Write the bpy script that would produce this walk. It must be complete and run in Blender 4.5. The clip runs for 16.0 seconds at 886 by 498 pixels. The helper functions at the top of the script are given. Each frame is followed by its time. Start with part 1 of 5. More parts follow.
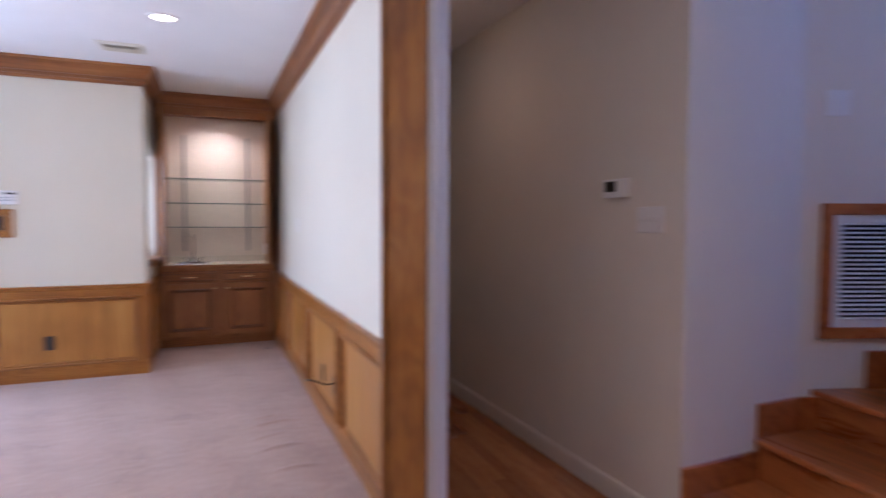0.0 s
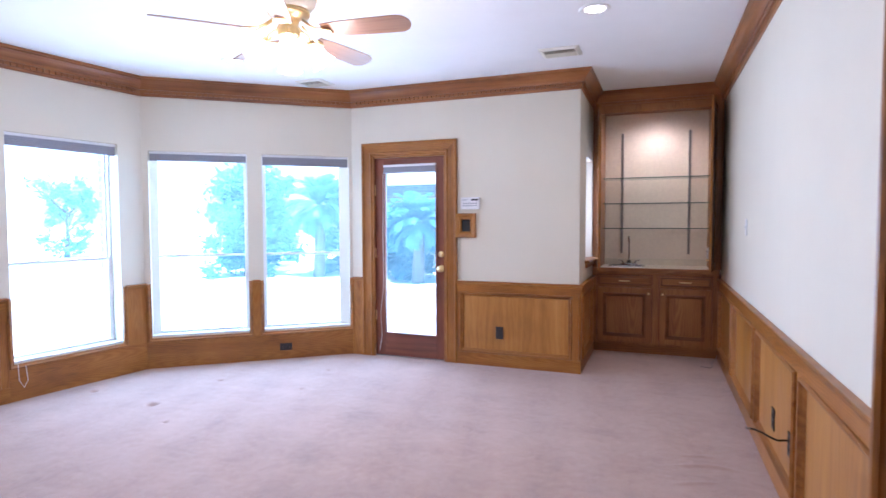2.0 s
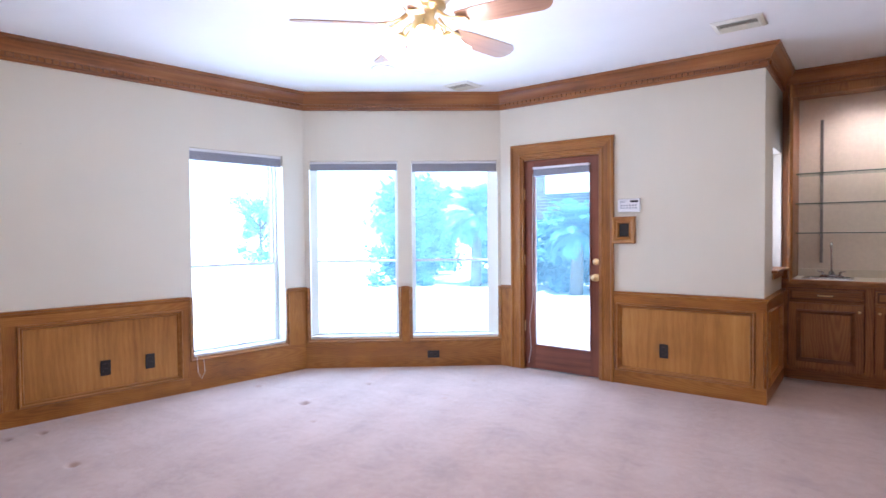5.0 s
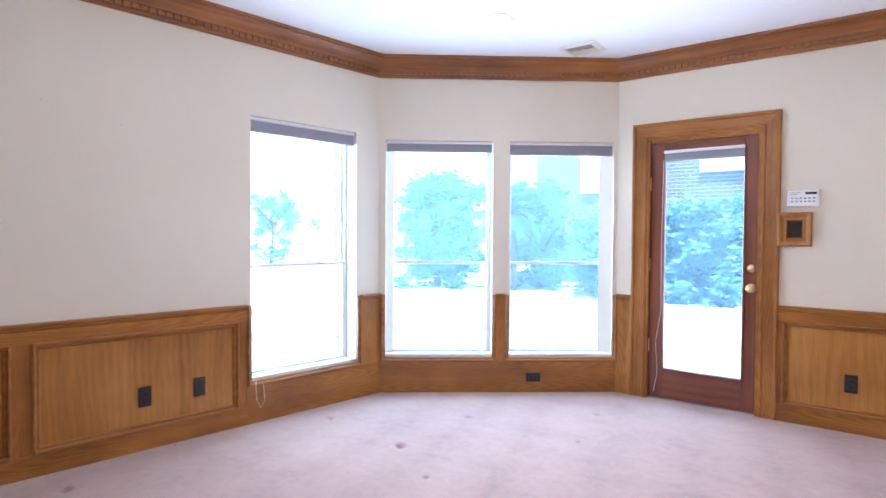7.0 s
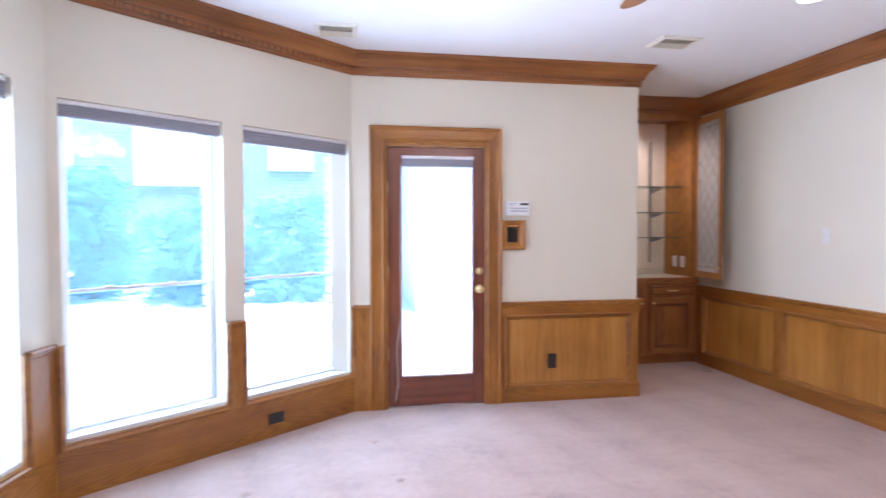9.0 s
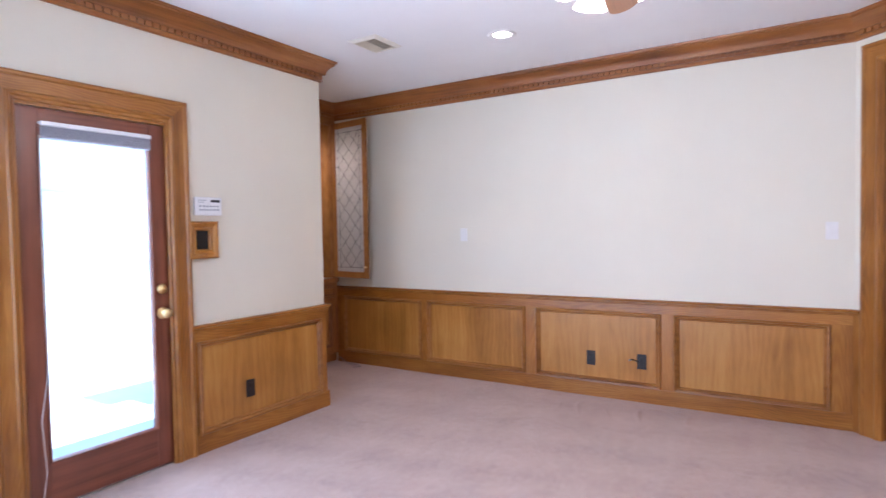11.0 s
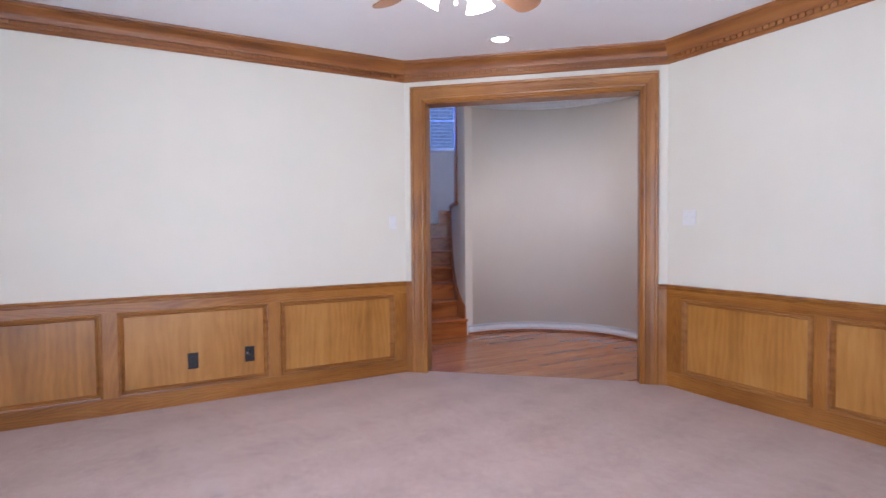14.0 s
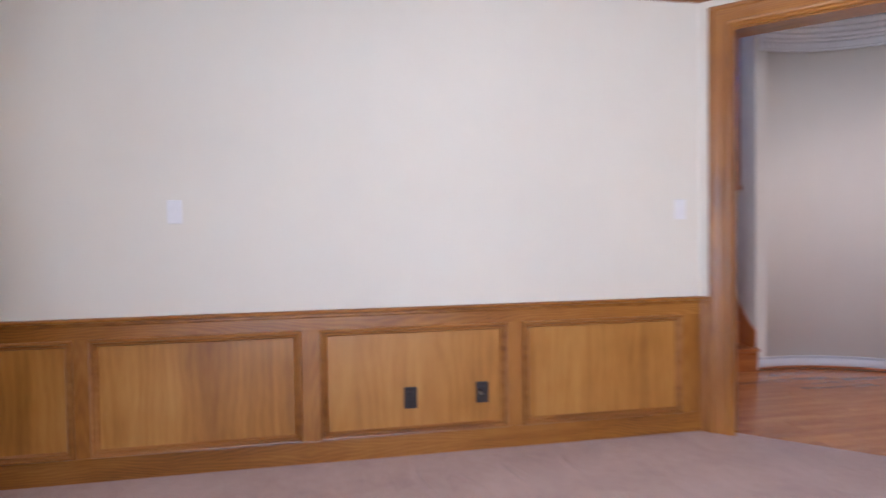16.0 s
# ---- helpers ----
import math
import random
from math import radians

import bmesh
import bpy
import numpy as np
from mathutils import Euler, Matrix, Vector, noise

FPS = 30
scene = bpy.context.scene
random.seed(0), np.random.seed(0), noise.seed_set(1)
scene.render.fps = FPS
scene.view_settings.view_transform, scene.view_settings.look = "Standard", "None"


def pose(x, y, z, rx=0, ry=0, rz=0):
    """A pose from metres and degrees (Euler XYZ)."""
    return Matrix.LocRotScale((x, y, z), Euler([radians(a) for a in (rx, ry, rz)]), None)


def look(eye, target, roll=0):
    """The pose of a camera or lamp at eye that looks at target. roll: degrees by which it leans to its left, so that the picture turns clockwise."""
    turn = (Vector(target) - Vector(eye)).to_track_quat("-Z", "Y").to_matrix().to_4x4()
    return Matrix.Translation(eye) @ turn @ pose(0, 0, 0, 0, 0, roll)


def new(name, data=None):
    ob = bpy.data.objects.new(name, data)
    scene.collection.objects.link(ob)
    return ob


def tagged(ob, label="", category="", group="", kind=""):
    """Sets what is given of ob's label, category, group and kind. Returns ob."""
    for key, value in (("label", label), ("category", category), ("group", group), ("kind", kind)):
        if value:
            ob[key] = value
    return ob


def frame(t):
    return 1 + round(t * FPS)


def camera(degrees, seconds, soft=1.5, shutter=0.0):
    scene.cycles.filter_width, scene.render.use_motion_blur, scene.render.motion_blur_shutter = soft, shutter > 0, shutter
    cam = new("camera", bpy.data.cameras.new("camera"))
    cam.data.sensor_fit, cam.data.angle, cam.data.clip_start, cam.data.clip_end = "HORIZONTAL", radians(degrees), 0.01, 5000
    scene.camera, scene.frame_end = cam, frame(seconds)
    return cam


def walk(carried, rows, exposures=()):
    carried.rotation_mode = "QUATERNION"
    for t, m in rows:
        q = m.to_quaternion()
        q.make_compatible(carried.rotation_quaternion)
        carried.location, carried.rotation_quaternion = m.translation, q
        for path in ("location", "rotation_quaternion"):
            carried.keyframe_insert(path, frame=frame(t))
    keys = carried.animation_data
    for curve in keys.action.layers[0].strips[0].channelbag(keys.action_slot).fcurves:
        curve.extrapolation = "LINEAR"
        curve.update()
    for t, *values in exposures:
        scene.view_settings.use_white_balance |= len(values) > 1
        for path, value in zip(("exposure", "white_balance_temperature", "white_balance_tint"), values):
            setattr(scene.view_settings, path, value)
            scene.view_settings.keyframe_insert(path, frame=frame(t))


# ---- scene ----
cam = camera(75.9, 16.0, shutter=0.5)
PATH = [
    (0, (0.152, 0.231, 1.359), (0.905, 2.089, 1.266), 0.2),
    (0.3, (0.172, 0.318, 1.367), (0.547, 2.283, 1.260), -0.2),
    (0.5, (0.183, 0.36, 1.366), (0.350, 2.351, 1.268), 0.0),
    (1, (0.270, 0.485, 1.378), (-0.036, 2.459, 1.283), -0.2),
    (1.5, (0.291, 0.580, 1.372), (-0.281, 2.494, 1.278), -0.2),
    (2, (0.285, 0.745, 1.378), (-0.436, 2.608, 1.282), -0.2),
    (2.5, (0.306, 0.856, 1.372), (-0.517, 2.675, 1.284), 0.0),
    (3, (0.300, 0.896, 1.346), (-0.646, 2.657, 1.267), 0.02),
    (5.3, (0.229, 1.071, 1.315), (-1.02, 2.631, 1.253), -0.1),
    (5.5, (0.15, 1.094, 1.311), (-1.123, 2.635, 1.243), 0.2),
    (6, (-0.201, 1.184, 1.29), (-1.484, 2.717, 1.227), 0.3),
    (6.5, (-0.613, 1.298, 1.28), (-1.885, 2.841, 1.228), 0.4),
    (7, (-1.033, 1.338, 1.284), (-2.246, 2.928, 1.235), 0.4),
    (7.5, (-1.492, 1.365, 1.298), (-2.428, 3.131, 1.246), 0.4),
    (8, (-1.95, 1.368, 1.335), (-2.516, 3.286, 1.278), 0.1),
    (8.5, (-2.383, 1.434, 1.355), (-2.513, 3.428, 1.29), -0.0),
    (9, (-2.777, 1.567, 1.378), (-2.444, 3.538, 1.313), -0.1),
    (9.5, (-3.094, 1.744, 1.396), (-2.338, 3.595, 1.326), -0.2),
    (10, (-3.339, 2.006, 1.407), (-2.183, 3.637, 1.333), -0.3),
    (10.2, (-3.425, 2.125, 1.406), (-2.133, 3.65, 1.328), -0.4),
    (12.3, (-3.876, 3.869, 1.321), (-1.886, 4.061, 1.254), -0.9),
    (12.5, (-3.872, 4.008, 1.319), (-1.874, 4.043, 1.242), -0.5),
    (13, (-3.792, 4.268, 1.304), (-1.828, 3.9, 1.225), -0.5),
    (13.5, (-3.719, 4.479, 1.28), (-1.857, 3.752, 1.205), -0.5),
    (14, (-3.665, 4.606, 1.257), (-1.92, 3.631, 1.19), -0.5),
    (14.5, (-3.54, 4.651, 1.238), (-1.842, 3.596, 1.173), -0.5),
    (15, (-3.213, 4.599, 1.229), (-1.495, 3.576, 1.161), -0.5),
    (15.5, (-2.75, 4.549, 1.206), (-0.883, 3.833, 1.143), -0.9),
    (16, (-2.207, 4.53, 1.193), (-0.237, 4.19, 1.145), -0.8),
]
walk(cam, [(t, look(eye, target, roll)) for t, eye, target, roll in PATH], [(0.0, 2.02, 5720, 32), (3.0, 2.09, 5700, 30), (6.0, 2.05, 5990, 30), (8.0, 2.08, 6120, 31), (10.0, 2.07, 6080, 32), (13.0, 1.95, 5960, 28), (16.0, 1.90, 6180, 32)])

# ---- world, sun, exposure ----
world = bpy.data.worlds.new("sky")
scene.world = world
world.use_nodes = True
wn = world.node_tree
wn.nodes.clear()
sky = wn.nodes.new("ShaderNodeTexSky")
sky.sky_type = "NISHITA"
sky.sun_disc = False
sky.sun_elevation = radians(71)
sky.sun_rotation = radians(155)
bg = wn.nodes.new("ShaderNodeBackground")
bg.inputs["Strength"].default_value = 0.15
wo = wn.nodes.new("ShaderNodeOutputWorld")
wn.links.new(sky.outputs[0], bg.inputs[0])
wn.links.new(bg.outputs[0], wo.inputs[0])


def lamp(name, kind, m, watts, colour=(1, 1, 1), **settings):
    data = bpy.data.lights.new(name, kind)
    data.energy, data.color = watts, colour
    if kind == "AREA":
        data.shape = "RECTANGLE"
        data.size, data.size_y = settings["size"]
    elif kind == "SUN":
        data.angle = settings["angle"]
    else:
        data.shadow_soft_size = settings.get("radius", 0.04)
        if kind == "SPOT":
            data.spot_size, data.spot_blend = radians(settings.get("cone", 110)), 0.8
    ob = new(name, data)
    ob.matrix_world = m
    return ob


SUN_FROM = Vector((math.sin(radians(155)) * math.cos(radians(71)), math.cos(radians(155)) * math.cos(radians(71)), math.sin(radians(71))))
lamp("sun", "SUN", look(SUN_FROM * 40, (0, 0, 0)), 5.0, (1, 0.95, 0.88), angle=radians(0.5))

# ---- materials ----


def material(name):
    m = bpy.data.materials.new(name)
    m.use_nodes = True
    nt = m.node_tree
    return m, nt, nt.nodes["Principled BSDF"]


def link(nt, a, b):
    nt.links.new(a, b)


def ramp(nt, fac, stops):
    n = nt.nodes.new("ShaderNodeValToRGB")
    els = n.color_ramp.elements
    els[0].position, els[0].color = stops[0][0], (*stops[0][1], 1)
    els[1].position, els[1].color = stops[-1][0], (*stops[-1][1], 1)
    for p, c in stops[1:-1]:
        e = els.new(p)
        e.color = (*c, 1)
    link(nt, fac, n.inputs[0])
    return n.outputs[0]


def coords(nt, scale=(1, 1, 1), shift_by_object=True, rot=(0, 0, 0)):
    tc = nt.nodes.new("ShaderNodeTexCoord")
    mp = nt.nodes.new("ShaderNodeMapping")
    mp.inputs["Scale"].default_value = scale
    mp.inputs["Rotation"].default_value = rot
    if shift_by_object:
        oi = nt.nodes.new("ShaderNodeObjectInfo")
        mul = nt.nodes.new("ShaderNodeVectorMath")
        mul.operation = "MULTIPLY_ADD"
        link(nt, oi.outputs["Random"], mul.inputs[0])
        mul.inputs[1].default_value = (7.3, 5.1, 9.7)
        link(nt, tc.outputs["Object"], mul.inputs[2])
        link(nt, mul.outputs[0], mp.inputs[0])
    else:
        link(nt, tc.outputs["Object"], mp.inputs[0])
    return mp.outputs[0]


def noise_tex(nt, vec, scale, detail=4, rough=0.55, dist=0.0):
    n = nt.nodes.new("ShaderNodeTexNoise")
    n.inputs["Scale"].default_value = scale
    n.inputs["Detail"].default_value = detail
    n.inputs["Roughness"].default_value = rough
    n.inputs["Distortion"].default_value = dist
    link(nt, vec, n.inputs["Vector"])
    return n.outputs["Fac"]


def mixf(nt, a, b, f):
    n = nt.nodes.new("ShaderNodeMix")
    n.data_type = "FLOAT"
    n.inputs[0].default_value = f
    link(nt, a, n.inputs[2])
    link(nt, b, n.inputs[3])
    return n.outputs[0]


def mixc(nt, a, b, f, mode="MIX"):
    n = nt.nodes.new("ShaderNodeMix")
    n.data_type, n.blend_type = "RGBA", mode
    if isinstance(f, float):
        n.inputs[0].default_value = f
    else:
        link(nt, f, n.inputs[0])
    for s, v in ((n.inputs[6], a), (n.inputs[7], b)):
        if isinstance(v, tuple):
            s.default_value = (*v, 1)
        else:
            link(nt, v, s)
    return n.outputs[2]


def bump(nt, bsdf, height, strength, dist=0.002):
    b = nt.nodes.new("ShaderNodeBump")
    b.inputs["Strength"].default_value = strength
    b.inputs["Distance"].default_value = dist
    link(nt, height, b.inputs["Height"])
    link(nt, b.outputs[0], bsdf.inputs["Normal"])


def wood(name, dark, mid, light, axis="X", rough=0.38, coat=0.15, figure=1.0):
    """Stained timber; grain along the object's X, Y or Z."""
    m, nt, p = material(name)
    k = {"X": (0.055, 1, 1), "Y": (1, 0.055, 1), "Z": (1, 1, 0.055)}[axis]
    v = coords(nt, k)
    fibre = noise_tex(nt, v, 105, 4, 0.65)
    band = noise_tex(nt, v, 13 * figure, 4, 0.55, 1.4)
    w = nt.nodes.new("ShaderNodeTexWave")
    w.wave_type = "RINGS"
    w.rings_direction = axis
    w.inputs["Scale"].default_value = 5.0 * figure
    w.inputs["Distortion"].default_value = 7
    w.inputs["Detail"].default_value = 2
    w.inputs["Detail Scale"].default_value = 1.2
    link(nt, v, w.inputs["Vector"])
    big = noise_tex(nt, coords(nt, (1, 1, 1)), 1.7, 2)
    f = mixf(nt, mixf(nt, band, w.outputs["Fac"], 0.12), fibre, 0.30)
    f = mixf(nt, f, big, 0.42)
    c = ramp(nt, f, [(0.36, dark), (0.5, mid), (0.66, light)])
    link(nt, c, p.inputs["Base Color"])
    r = ramp(nt, band, [(0.2, (rough - 0.07,) * 3), (0.8, (rough + 0.1,) * 3)])
    link(nt, r, p.inputs["Roughness"])
    p.inputs["Coat Weight"].default_value = coat
    p.inputs["Coat Roughness"].default_value = 0.25
    bump(nt, p, fibre, 0.18, 0.001)
    return m


def figured(name, dark, mid, light, axis="Z", rough=0.36, coat=0.18, flitch=0.26, rings=75.0, figure=0.07):
    """Plain-sawn veneer: cathedral figure in flitches, streaks and fine pores along the object's X or Z."""
    m, nt, p = material(name)
    tc = nt.nodes.new("ShaderNodeTexCoord")
    oi = nt.nodes.new("ShaderNodeObjectInfo")
    off = nt.nodes.new("ShaderNodeVectorMath")
    off.operation = "MULTIPLY_ADD"
    link(nt, oi.outputs["Random"], off.inputs[0])
    off.inputs[1].default_value = (3.1, 2.3, 4.7)
    link(nt, tc.outputs["Object"], off.inputs[2])
    sep = nt.nodes.new("ShaderNodeSeparateXYZ")
    link(nt, off.outputs[0], sep.inputs[0])
    across, along = (sep.outputs["X"], sep.outputs["Z"]) if axis == "Z" else (sep.outputs["Z"], sep.outputs["X"])

    def op(kind, a, b):
        n = nt.nodes.new("ShaderNodeMath")
        n.operation = kind
        for s, v in ((n.inputs[0], a), (n.inputs[1], b)):
            if isinstance(v, float):
                s.default_value = v
            else:
                link(nt, v, s)
        return n.outputs[0]

    k = (1, 1, 0.06) if axis == "Z" else (0.06, 1, 1)
    stretched = coords(nt, k)
    wander = noise_tex(nt, coords(nt, (1, 1, 0.5) if axis == "Z" else (0.5, 1, 1)), 3.2, 3)
    u = op("PINGPONG", op("ADD", across, op("MULTIPLY", wander, 0.12)), flitch)
    v = op("MULTIPLY", op("PINGPONG", along, 1.3), 0.085)
    d = op("SQRT", op("ADD", op("MULTIPLY", u, u), op("MULTIPLY", v, v)), 0.0)
    d = op("ADD", d, op("MULTIPLY", noise_tex(nt, stretched, 9, 4, 0.6), 0.035))
    ring = op("MULTIPLY_ADD", op("SINE", op("MULTIPLY", d, rings * math.tau), 0.0), 0.5)
    ring.node.inputs[2].default_value = 0.5
    fibre = noise_tex(nt, stretched, 150, 4, 0.65)
    streak = noise_tex(nt, stretched, 7, 4, 0.55, 0.8)
    cloud = noise_tex(nt, coords(nt), 2.3, 3)
    f = mixf(nt, mixf(nt, mixf(nt, streak, cloud, 0.45), fibre, 0.22), ring, figure)
    c = ramp(nt, f, [(0.33, dark), (0.5, mid), (0.67, light)])
    link(nt, c, p.inputs["Base Color"])
    r = ramp(nt, cloud, [(0.3, (rough - 0.06,) * 3), (0.7, (rough + 0.10,) * 3)])
    link(nt, r, p.inputs["Roughness"])
    p.inputs["Coat Weight"].default_value = coat
    p.inputs["Coat Roughness"].default_value = 0.25
    bump(nt, p, fibre, 0.12, 0.0008)
    return m


def plain(name, colour, rough=0.5, metal=0.0, vary=0.06, scale=30, bump_s=0.0, bump_scale=200):
    m, nt, p = material(name)
    v = coords(nt)
    n = noise_tex(nt, v, scale, 4)
    lo = tuple(max(0, c * (1 - vary)) for c in colour)
    hi = tuple(min(1, c * (1 + vary)) for c in colour)
    link(nt, ramp(nt, n, [(0.3, lo), (0.7, hi)]), p.inputs["Base Color"])
    p.inputs["Roughness"].default_value = rough
    p.inputs["Metallic"].default_value = metal
    if bump_s:
        bump(nt, p, noise_tex(nt, v, bump_scale, 3), bump_s, 0.001)
    return m


def paint(name, colour, rough=0.75):
    """Rolled wall paint: orange peel, faint scuffs and uneven tone."""
    m, nt, p = material(name)
    v = coords(nt, shift_by_object=False)
    big = noise_tex(nt, v, 1.3, 4)
    fine = noise_tex(nt, v, 420, 3)
    streak = noise_tex(nt, coords(nt, (6, 6, 0.5), False), 2.0, 3)
    lo = tuple(c * 0.965 for c in colour)
    hi = tuple(min(1, c * 1.02) for c in colour)
    link(nt, ramp(nt, mixf(nt, big, streak, 0.15), [(0.3, lo), (0.7, hi)]), p.inputs["Base Color"])
    p.inputs["Roughness"].default_value = rough
    bump(nt, p, fine, 0.12, 0.001)
    return m


def emitter(name, colour, strength):
    m, nt, p = material(name)
    p.inputs["Base Color"].default_value = (0.9, 0.88, 0.82, 1)
    p.inputs["Emission Color"].default_value = (*colour, 1)
    p.inputs["Emission Strength"].default_value = strength
    return m


def glass(name, tint, gloss=0.5, haze=0.0, veil=(0.42, 0.82, 1.0)):
    m, nt, p = material(name)
    nt.nodes.remove(p)
    out = nt.nodes["Material Output"]
    tr = nt.nodes.new("ShaderNodeBsdfTransparent")
    tr.inputs[0].default_value = (*tint, 1)
    gl = nt.nodes.new("ShaderNodeBsdfGlossy")
    gl.inputs["Roughness"].default_value = 0.02
    fr = nt.nodes.new("ShaderNodeFresnel")
    fr.inputs[0].default_value = 1.45
    mul = nt.nodes.new("ShaderNodeMath")
    mul.operation = "MULTIPLY"
    mul.inputs[1].default_value = gloss
    link(nt, fr.outputs[0], mul.inputs[0])
    mx = nt.nodes.new("ShaderNodeMixShader")
    link(nt, mul.outputs[0], mx.inputs[0])
    link(nt, tr.outputs[0], mx.inputs[1])
    link(nt, gl.outputs[0], mx.inputs[2])
    # tinted translucent layer: paints outdoor glare as haze, or frosts a pane
    if haze:
        du = nt.nodes.new("ShaderNodeBsdfTranslucent")
        du.inputs[0].default_value = (*veil, 1)
        haze_noise = noise_tex(nt, coords(nt, (1, 1, 1)), 3.0, 4)
        mr = nt.nodes.new("ShaderNodeMapRange")
        mr.inputs["To Min"].default_value = haze * 0.6
        mr.inputs["To Max"].default_value = haze * 1.4
        link(nt, haze_noise, mr.inputs["Value"])
        m2 = nt.nodes.new("ShaderNodeMixShader")
        link(nt, mr.outputs[0], m2.inputs[0])
        link(nt, mx.outputs[0], m2.inputs[1])
        link(nt, du.outputs[0], m2.inputs[2])
        mx = m2
    link(nt, mx.outputs[0], out.inputs[0])
    return m


OAK_D, OAK_M, OAK_L = (0.150, 0.047, 0.006), (0.322, 0.119, 0.016), (0.465, 0.200, 0.036)
oak_h = figured("oak_along", OAK_D, OAK_M, OAK_L, "X", flitch=0.10, rings=85.0, figure=0.075)
oak_v = figured("oak_upright", OAK_D, OAK_M, OAK_L, "Z", flitch=0.10, rings=85.0, figure=0.06)
veneer = figured("oak_veneer", (0.25, 0.094, 0.015), (0.42, 0.178, 0.031), (0.53, 0.260, 0.058), "Z", flitch=0.21, rings=26.0, figure=0.05)
moulding_h = wood("oak_moulding", (0.19, 0.067, 0.013), (0.325, 0.127, 0.025), (0.43, 0.188, 0.046), "X", coat=0.25)
crown_wood = wood("crown_oak", (0.15, 0.046, 0.009), (0.29, 0.098, 0.019), (0.40, 0.158, 0.038), "X", coat=0.3)
CAB_D, CAB_M, CAB_L = (0.155, 0.053, 0.013), (0.310, 0.118, 0.031), (0.43, 0.184, 0.055)
cabinet_v = figured("cabinet_oak_upright", CAB_D, CAB_M, CAB_L, "Z", flitch=0.18, rings=60.0, figure=0.12)
cabinet_h = figured("cabinet_oak_along", CAB_D, CAB_M, CAB_L, "X", flitch=0.10, rings=60.0, figure=0.10)
# darker than the cabinet oak: shade lines of the mouldings put into colour
cabinet_edge = wood("shaded_cabinet_moulding", (0.10, 0.033, 0.008), (0.17, 0.060, 0.015), (0.25, 0.095, 0.026), "X")
mahogany = wood("mahogany_upright", (0.11, 0.026, 0.012), (0.20, 0.055, 0.026), (0.27, 0.085, 0.040), "Z", coat=0.3)
mahogany_h = wood("mahogany_along", (0.11, 0.026, 0.012), (0.20, 0.055, 0.026), (0.27, 0.085, 0.040), "X", coat=0.3)
blade_wood = wood("fan_blade_veneer", (0.20, 0.095, 0.045), (0.33, 0.175, 0.095), (0.43, 0.25, 0.145), "X", rough=0.45)
stair_wood = wood("stair_timber", (0.20, 0.052, 0.012), (0.40, 0.120, 0.028), (0.52, 0.180, 0.048), "Y", rough=0.3)
wall_paint = paint("wall_paint", (0.728, 0.688, 0.575))
hall_paint = paint("hall_paint", (0.78, 0.735, 0.65))
ceiling_paint = paint("ceiling_paint", (0.87, 0.875, 0.885), 0.85)
white_trim = plain("white_gloss_trim", (0.80, 0.80, 0.79), 0.35, vary=0.02)
trim_satin = plain("white_satin_baseboard", (0.64, 0.64, 0.66), 0.75, vary=0.03)
vinyl = plain("white_window_vinyl", (0.78, 0.79, 0.80), 0.4, vary=0.03)
shade_cloth = plain("grey_pleated_cloth", (0.34, 0.35, 0.40), 0.8, vary=0.08, scale=90)
brass = plain("polished_brass", (0.90, 0.68, 0.34), 0.30, 1.0, 0.08)
steel = plain("stainless_steel", (0.62, 0.62, 0.62), 0.22, 1.0, 0.05)
grey_metal = plain("grey_shelf_metal", (0.28, 0.27, 0.26), 0.45, 0.8, 0.1)
cream_enamel = plain("cream_enamel", (0.78, 0.72, 0.58), 0.3, vary=0.03)
dark_plastic = plain("dark_brown_plastic", (0.022, 0.018, 0.018), 0.4, vary=0.15)
slot_black = plain("black_slots", (0.006, 0.006, 0.006), 0.6)
switch_cream = plain("almond_switch_plate", (0.745, 0.735, 0.71), 0.45, vary=0.03)
white_plastic = plain("white_plastic", (0.775, 0.78, 0.785), 0.4, vary=0.03)
grey_print = plain("grey_print", (0.30, 0.32, 0.36), 0.6)
vent_enamel = plain("vent_enamel", (0.76, 0.74, 0.66), 0.5, vary=0.05)
vent_tan = plain("tan_vent_louvres", (0.60, 0.56, 0.45), 0.6, vary=0.08)
# backing colour holds the shade between the vent louvres
vent_shadow = plain("vent_gap_shade", (0.34, 0.31, 0.25), 0.8, vary=0.2)
laminate = plain("cream_laminate", (0.66, 0.60, 0.47), 0.35, vary=0.04)
lead = plain("lead_came", (0.045, 0.045, 0.05), 0.5, 0.6, 0.1)
black_rubber = plain("black_cable", (0.012, 0.012, 0.012), 0.5)
lining = plain("bar_lining", (0.76, 0.68, 0.56), 0.6, vary=0.04)
cord_white = plain("white_cord", (0.72, 0.70, 0.66), 0.7)
# these panes carry the outdoor glare as a cyan haze
window_glass = glass("window_glass", (0.76, 0.93, 1.0), 0.35, 0.044)
# blue tint puts the dim outdoors above the stairs into the glass colour
stair_glass = glass("blue_tinted_stair_glass", (0.50, 0.68, 0.92), 0.5)
frosted_glass = glass("frosted_glass", (0.9, 0.97, 1.0), 0.3, 0.8, (0.62, 0.60, 0.58))
shelf_glass = glass("shelf_glass", (0.80, 0.90, 0.86), 0.9)
glass_edge = plain("green_glass_edge", (0.10, 0.16, 0.14), 0.15, vary=0.05)
lamp_glow = emitter("lit_glass_shade", (1.0, 0.93, 0.82), 4)
can_glow = emitter("lit_can_lens", (1.0, 0.95, 0.88), 5)


